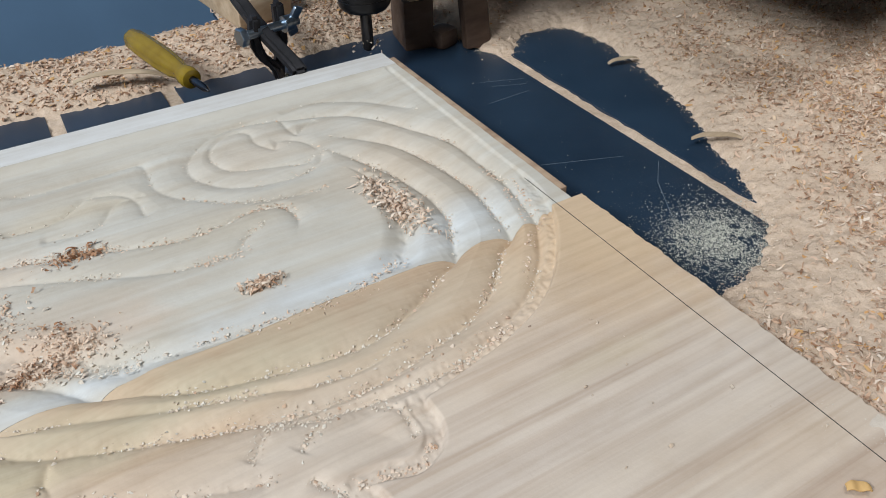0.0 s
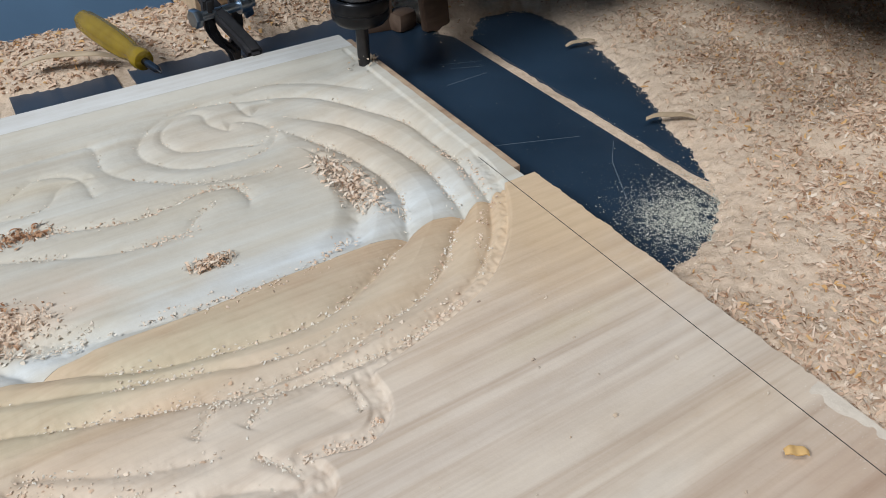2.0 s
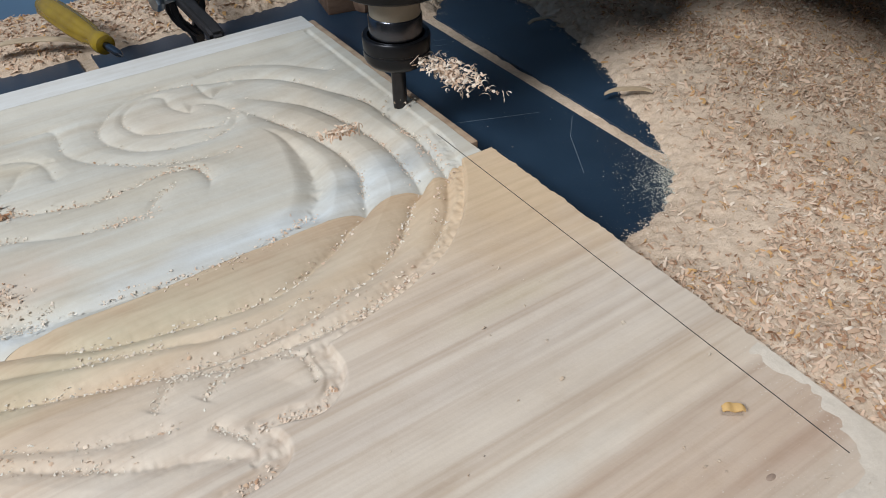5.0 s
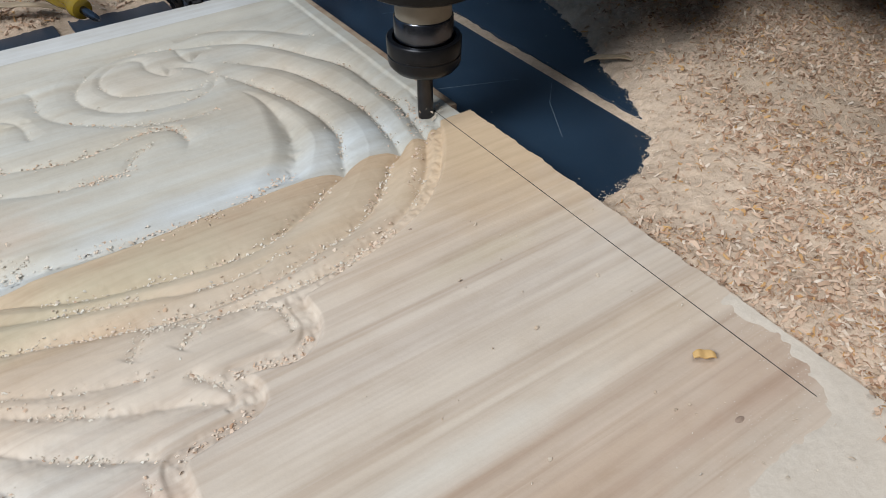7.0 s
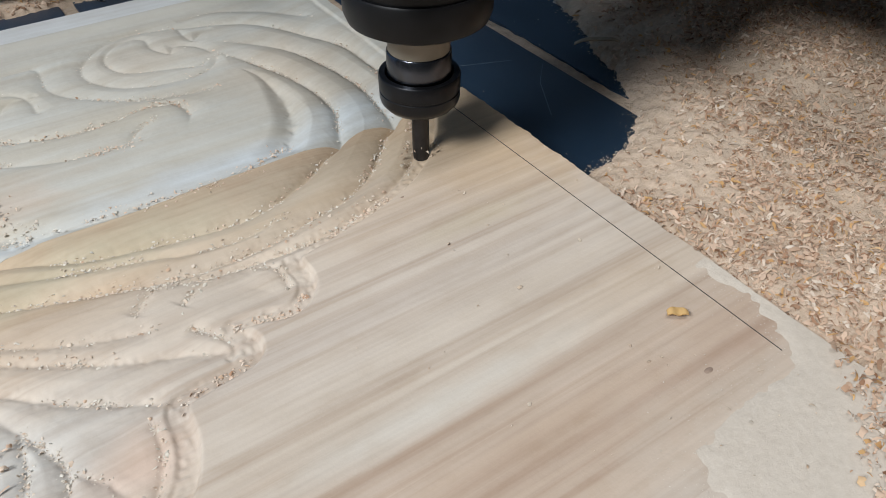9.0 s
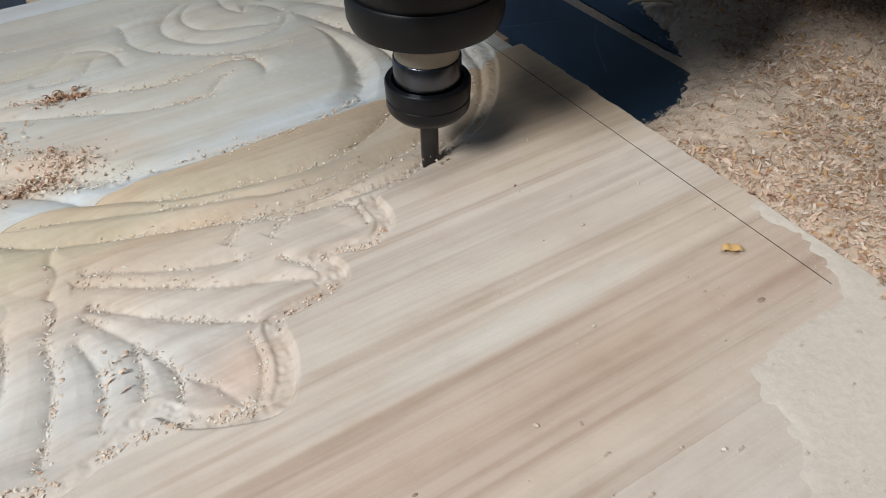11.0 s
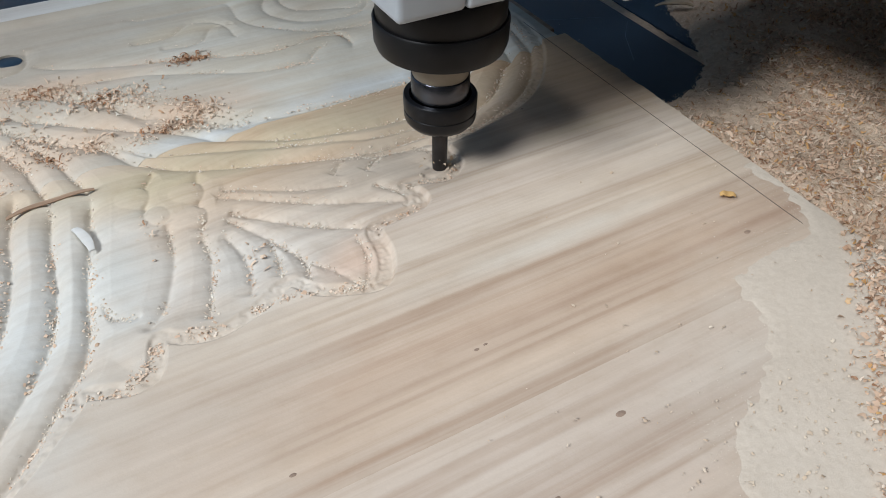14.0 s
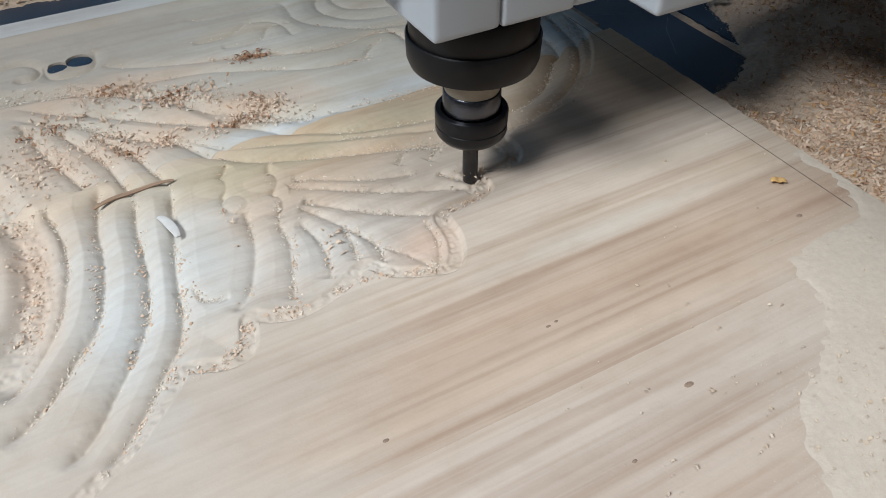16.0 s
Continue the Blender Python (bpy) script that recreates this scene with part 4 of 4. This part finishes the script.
def bed():
    root = empty("machine_bed")
    tagged(root, "dark blue steel machine bed with clamping slots", "machine bed")
    cuts = [-1.0, -0.264, -0.163, -0.062, 0.1415, 0.343, 1.0]
    gap = 0.0062
    for i, (a, b) in enumerate(zip(cuts, cuts[1:])):
        part("bed_plate", box(a + (gap if i else 0), b - (gap if i < len(cuts) - 2 else 0), -0.9, 0.60 if a > -0.1 else 0.48, -0.055, -0.030, 0.0009), M_BED, root)
    for x0, y0, x1, y1 in SCRATCHES:
        d = math.hypot(x1 - x0, y1 - y0)
        bm = box(0, d, -0.00022, 0.00022, -0.0301, -0.02994)
        bmesh.ops.transform(bm, matrix=pose(x0, y0, 0, 0, 0, math.degrees(math.atan2(y1 - y0, x1 - x0))), verts=bm.verts)
        part("scratch", bm, M_SCRATCH, root, "thin pale scratch in the paint", smooth=False)
    part("bed_base", box(-1.0, 1.0, -0.9, 0.47, -0.16, -0.056, 0.004), M_BED, root)
    for sx in (-0.9, 0.9):
        for sy in (-0.8, 0.4):
            part("leg", box(sx - 0.05, sx + 0.05, sy - 0.05, sy + 0.05, -0.86, -0.16, 0.004), M_BED, root)
    # sawdust packed in the slot beside the panel
    for k, c in enumerate(cuts[1:-1]):
        xs, ys = grid(c - gap, c + gap, 0.002), grid(-0.3, 0.46, 0.004)
        x, y, f = sheet(xs, ys)
        z = -0.0318 + 0.0012 * value_noise(x, y, 0.007, 51 + k) + 0.0007 * value_noise(x, y, 0.02, 56)
        tagged(from_arrays("slot_dust", np.stack([x, y, z], -1).reshape(-1, 3), f, M_DUST), "packed sawdust filling a bed slot", "sawdust", kind="stuff")


# ---- loose things ----
def screwdriver():
    root = empty("screwdriver")
    tagged(root, "screwdriver with a yellow plastic handle lying on sawdust", "screwdriver")
    tip, butt = Vector((-0.1455, 0.276, 0.0035)), Vector((-0.178, 0.404, 0.014))
    m, ln = along_axis(tip, butt)
    part("shaft", lathe([(0.0012, 0), (0.0032, 0.006), (0.0034, 0.034)], 20, m), M_STEEL, root, "bright steel shaft")
    n, prof = 48, [(0.0045, 0.025), (0.0084, 0.026), (0.0094, 0.030), (0.0090, 0.036), (0.0074, 0.042), (0.0096, 0.053), (0.0110, 0.072), (0.0110, 0.106), (0.0098, ln - 0.006), (0.0066, ln)]
    bm = lathe(prof, n)
    for v in bm.verts:
        a = math.atan2(v.co.y, v.co.x)
        if v.co.z > 0.04:
            k = 1 - 0.09 * (0.5 + 0.5 * math.cos(6 * a)) ** 2
            v.co.x *= k
            v.co.y *= k
    bmesh.ops.transform(bm, matrix=m, verts=bm.verts)
    part("handle", bm, M_YELLOW, root, "fluted translucent yellow handle")


def hex_prism(r, h, m):
    bm = lathe([(r * 0.92, 0), (r, 0.0008), (r, h - 0.0008), (r * 0.92, h)], 6, m)
    return bm


def hold_down():
    root = empty("hold_down_clamp")
    tagged(root, "black cast iron hold-down clamp with a zinc bolt", "clamp")
    part("finger", bar([(-0.0655, 0.272, -0.001), (-0.0665, 0.280, 0.004), (-0.0745, 0.310, 0.0175), (-0.078, 0.335, 0.0250), (-0.0826, 0.370, 0.0405), (-0.086, 0.395, 0.060)], 0.013, 0.012, 0.003), M_IRON, root)
    part("shackle", bar([(-0.0840, 0.322, 0.040), (-0.0866, 0.325, 0.0180), (-0.0850, 0.326, 0.0060), (-0.0780, 0.328, -0.0060), (-0.0690, 0.331, -0.0140), (-0.0660, 0.334, -0.029)], 0.010, 0.012, 0.003), M_IRON, root)
    part("shackle", bar([(-0.0564, 0.338, 0.0420), (-0.0564, 0.340, 0.0200), (-0.0572, 0.340, 0.0000), (-0.0640, 0.338, -0.0150), (-0.0660, 0.336, -0.029)], 0.010, 0.012, 0.003), M_IRON, root)
    m, ln = along_axis((-0.0981, 0.318, 0.0245), (-0.0412, 0.333, 0.0228))
    bolt = part("bolt", lathe([(0.0042, 0), (0.0042, ln)], 20, m), M_ZINC, root, "shiny zinc bolt")
    part("bolt_head", hex_prism(0.0085, 0.007, m @ Matrix.Translation((0, 0, -0.004))), M_ZINC, bolt)
    part("wing_nut", lathe([(0.0075, 0), (0.0070, 0.010), (0.0045, 0.012)], 18, m @ Matrix.Translation((0, 0, ln - 0.016))), M_ZINC, bolt)
    for s in (-1, 1):
        w = box(-0.002, 0.002, 0.005 if s > 0 else -0.019, 0.019 if s > 0 else -0.005, 0, 0.010, 0.0018)
        bmesh.ops.transform(w, matrix=m @ Matrix.Translation((0, 0, ln - 0.013)) @ pose(0, 0, 0, 22 * s, 0, 25), verts=w.verts)
        part("wing", w, M_ZINC, bolt)


def blocks():
    def block(name, size, m, mat, label, bevel=0.002):
        bm = box(-size[0] / 2, size[0] / 2, -size[1] / 2, size[1] / 2, 0, size[2], bevel)
        for v in bm.verts:
            v.co += Vector((noise.noise(v.co * 60), noise.noise(v.co * 60 + Vector((5, 0, 0))), 0)) * 0.0012
        bmesh.ops.transform(bm, matrix=m, verts=bm.verts)
        return tagged(part(name, bm, mat, label=label), category="wood block")

    block("wood_block", (0.030, 0.050, 0.050), pose(0.083, 0.345, -0.030, 0, 0, -12), M_BROWN, "dark brown offcut standing on the bed")
    block("wood_block", (0.024, 0.040, 0.034), pose(0.083, 0.338, 0.0205, 0, 0, -10), M_BLOCK, "tan wooden packing block on a dark offcut")
    block("wood_block", (0.026, 0.024, 0.020), pose(0.103, 0.318, -0.0305, 0, 0, 15), M_BROWN, "small rounded brown offcut on the bed", 0.007)
    block("wood_block", (0.026, 0.016, 0.075), pose(0.130, 0.296, -0.030, -14, 0, -8), M_BROWN, "brown plank end leaning on the sawdust")
    block("wood_block", (0.062, 0.09, 0.028), pose(-0.050, 0.474, -0.006, 6, 0, 12), M_BLOCK, "pale wooden offcut half buried in sawdust")


def slivers():
    """Curled strips of bark and veneer lying about."""
    def sliver(name, a, b, width, lift, mat, label):
        a, b = Vector(a), Vector(b)
        d = b - a
        side = Vector((-d.y, d.x, 0)).normalized()
        bm = bmesh.new()
        rows = []
        for i in range(13):
            t = i / 12
            w = width * (0.35 + 0.65 * math.sin(math.pi * min(1, 0.15 + 0.75 * t)))
            c = a + d * t + Vector((0, 0, lift * 4 * t * (1 - t) + 0.0012 + 0.0006 * math.sin(9 * t))) + side * (0.06 * d.length * math.sin(math.pi * t))
            rows.append([bm.verts.new(c + side * w * s + Vector((0, 0, 0.35 * width * (1 - s * s) + k))) for k in (0.0, 0.0007) for s in (-0.5, 0, 0.5)])
        for p, q in zip(rows, rows[1:]):
            for i, j in ((0, 1), (1, 2), (3, 4), (4, 5), (0, 3), (2, 5)):
                bm.faces.new((p[i], p[j], q[j], q[i]))
        bmesh.ops.recalc_face_normals(bm, faces=bm.faces)
        return tagged(part(name, bm, mat, label=label), category="wood sliver")

    sliver("bark_sliver", (-0.439, -0.038, -0.0074), (-0.384, -0.034, -0.0066), 0.0042, 0.0006, M_LEDGE, "dark brown bark sliver lying across the carving")
    sliver("veneer_curl", (-0.238, 0.388, -0.014), (-0.158, 0.366, -0.020), 0.011, 0.006, M_BLOCK, "long curled wood shaving on the sawdust")
    sliver("veneer_curl", (0.166, 0.036, -0.027), (0.192, 0.010, -0.022), 0.007, 0.003, M_BLOCK, "tan curled shaving at the heap's edge")
    sliver("veneer_curl", (0.206, 0.184, -0.029), (0.234, 0.176, -0.027), 0.006, 0.002, M_BLOCK, "pale torn shaving on the bed")
    sliver("white_scrap", (-0.403, -0.070, -0.0066), (-0.397, -0.097, -0.0062), 0.0060, 0.0008, M_STRIP, "white torn scrap on the carved bands")
    sliver("orange_chip", (-0.028, -0.243, 0.0), (-0.020, -0.249, 0.0), 0.005, 0.001, M_ORANGE, "orange wood chip on the flat face")


# ---- the router ----
def router():
    root = empty("router_spindle")
    tagged(root, "black router spindle with collet nut, cutter and grey housing", "router spindle")
    part("cutter", lathe([(0.0030, 0.0), (0.0048, 0.0016), (0.0053, 0.010), (0.0053, 0.036), (0.0050, 0.044)], 28), M_BIT, root, "dark steel carving cutter")
    part("collet_nut", lathe([(0.008, 0.0390), (0.0170, 0.0390), (0.0202, 0.0402), (0.0230, 0.0436), (0.0236, 0.0460), (0.0236, 0.0500), (0.0231, 0.0504), (0.0231, 0.0512), (0.0237, 0.0516), (0.0239, 0.0600), (0.0232, 0.0610), (0.0200, 0.0610), (0.0194, 0.0560)], 72), M_BLACK, root, "glossy black collet nut")
    part("spindle_nose", lathe([(0.0184, 0.0520), (0.0187, 0.0530), (0.0187, 0.0742), (0.0181, 0.0750)], 64), M_STEEL, root, "bright steel spindle nose")
    part("collar", lathe([(0.0172, 0.0746), (0.0177, 0.0752), (0.0177, 0.0950)], 64), M_COLLAR, root, "dusty tan collar")
    part("flange", lathe([(0.0180, 0.0930), (0.0350, 0.0930), (0.0392, 0.0955), (0.0408, 0.1000), (0.0412, 0.1135), (0.0404, 0.1148)], 96), M_SOOT, root, "dusty black round flange")
    part("flange", lathe([(0.0388, 0.1145), (0.0392, 0.1155), (0.0392, 0.1320), (0.0385, 0.1330)], 96), M_SOOT, root, "upper black flange ring")
    part("base_plate", box(-0.034, 0.062, -0.034, 0.055, 0.1315, 0.1385, 0.0015), M_SOOT, root, "black mounting plate")
    part("housing", box(-0.050, -0.0085, -0.043, 0.070, 0.1350, 0.75, 0.004, 3), M_GREYPAINT, root, "light grey enamelled housing")
    part("housing", box(-0.0080, 0.040, -0.043, 0.070, 0.1350, 0.75, 0.003, 3), M_GREYPAINT, root, "light grey enamelled housing")
    part("housing", box(0.0405, 0.066, -0.041, 0.070, 0.1350, 0.75, 0.003, 3), M_GREYPAINT, root, "light grey enamelled housing")
    part("screw", lathe([(0.0026, 0), (0.0022, 0.0012)], 16, Matrix.Translation((-0.0502, 0.000, 0.150)) @ pose(0, 0, 0, 0, -90, 0)), M_STEEL, root)
    part("side_knob", lathe([(0.0, 0.0), (0.0095, 0.0), (0.0125, 0.003), (0.0125, 0.030), (0.0105, 0.034), (0.0105, 0.040)], 32, Matrix.Translation((-0.0490, 0.002, 0.168)) @ pose(0, 0, 0, 0, -90, 0) @ Matrix.Translation((0, 0, -0.001))), M_SOOT, root, "dark round knob on the housing's side")
    part("side_bracket", box(0.082, 0.140, -0.064, 0.060, 0.128, 0.75, 0.004, 3), M_GREYPAINT, root, "grey side bracket")
    part("side_bracket", box(0.0665, 0.0815, 0.020, 0.060, 0.145, 0.75, 0.003), M_GREYPAINT, root, "grey backing plate")
    # tall plate added above the view to lengthen the router's shadow
    part("shade_plate", box(-0.046, 0.24, 0.076, 0.12, 0.160, 1.30, 0.004), M_BLOCKER, root, "unseen black plate added behind the housing to block light")
    # unseen slab added to keep light off the bed behind and right
    part("shade_slab", box(-0.046, 0.62, 0.1205, 0.26, 0.16, 0.46, 0.004), M_BLOCKER, root, "unseen black slab added behind the router to block light")
    # added box out of view; its shadow darkens the heap at the right
    part("shade_box", box(0.172, 0.62, -0.295, 0.060, 0.152, 0.34, 0.010, 3), M_BLOCKER, root, "unseen black box added to shade the heap at the right")
    r = np.random.RandomState(12)
    a, d = r.uniform(0, 6.283, 34), r.uniform(0.005, 0.019, 34)
    spray = flakes("chip_spray", np.column_stack([d * np.cos(a), d * np.sin(a), r.uniform(0.004, 0.014, 34) * (1.2 - d / 0.02)]), 0.001, 0.0042, M_FLAKE_PALE, 13, 0.9)
    spray.parent = root
    for key in ("category", "kind"):
        if key in spray:
            del spray[key]
    tagged(spray, "pale chips thrown up round the cutter")
    return root


def gantry():
    # none of this is in view; added overhead for its shade, form assumed
    root = empty("gantry")
    tagged(root, "unseen grey gantry beam added above the router", "gantry")
    part("beam", box(-1.10, 1.10, 0.1205, 0.20, 1.20, 1.32, 0.006), M_GREYPAINT, root)
    part("unseen_rail", box(-1.05, 1.05, 0.1205, 0.150, 1.100, 1.135, 0.004), M_GREYPAINT, root, "slim unseen grey bar added under the beam")
    for s in (-1, 1):
        part("upright", box(s * 1.06 - 0.04, s * 1.06 + 0.04, 0.10, 0.22, -0.16, 1.32, 0.006), M_GREYPAINT, root)
    return root


panel()
bed()
room()
sawdust()
dust_film()
SPECKS, CLUMP, CLUMP_2 = scatter_shavings()
screwdriver()
hold_down()
blocks()
slivers()
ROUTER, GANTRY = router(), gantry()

TOOL = [
    (0.0, 0.009, 0.292), (0.5, 0.007, 0.270), (1.0, 0.006, 0.250), (1.5, 0.006, 0.230), (2.0, 0.005, 0.207), (2.5, 0.003, 0.184),
    (3.0, 0.003, 0.165), (3.5, 0.003, 0.146), (4.0, 0.003, 0.124), (5.2, 0.002, 0.074), (6.5, 0.001, 0.026), (7.0, -0.0055, 0.0092), (7.5, -0.011, -0.009),
    (8.0, -0.021, -0.023), (8.5, -0.033, -0.040), (9.0, -0.047, -0.057), (10.2, -0.085, -0.081), (11.5, -0.127, -0.094), (12.0, -0.147, -0.094),
    (12.5, -0.1648, -0.0950), (13.0, -0.167, -0.106), (13.5, -0.167, -0.122), (14.0, -0.172, -0.124), (14.5, -0.186, -0.120), (15.0, -0.203, -0.118),
    (15.5, -0.207, -0.122), (16.0, -0.204, -0.137),
]


def motions():
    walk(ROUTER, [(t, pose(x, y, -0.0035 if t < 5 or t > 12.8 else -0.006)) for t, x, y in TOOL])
    walk(SPECKS, [(0, pose(0, 0, 0)), (1.2, pose(0.003, -0.003, 0)), (2.5, pose(0.013, -0.011, 0)), (4.0, pose(0.026, -0.018, 0)), (4.6, pose(0.032, -0.020, 0.0)), (6.2, pose(0.10, -0.04, 0.0)), (16, pose(0.10, -0.04, 0.0))])
    walk(CLUMP, [(0, pose(0, 0, 0)), (4.1, pose(0, 0, 0)), (5.0, pose(0.10, -0.02, 0.045)), (6.1, pose(0.36, -0.06, -0.012)), (16, pose(0.36, -0.06, -0.012))])
    walk(CLUMP_2, [(0, pose(0, 0, 0)), (4.15, pose(0, 0, 0)), (5.1, pose(0.14, -0.02, 0.045)), (6.15, pose(0.46, -0.06, -0.012)), (16, pose(0.46, -0.06, -0.012))])
    walk(GANTRY, [(t, pose(0, y, 0)) for t, x, y in TOOL])


motions()
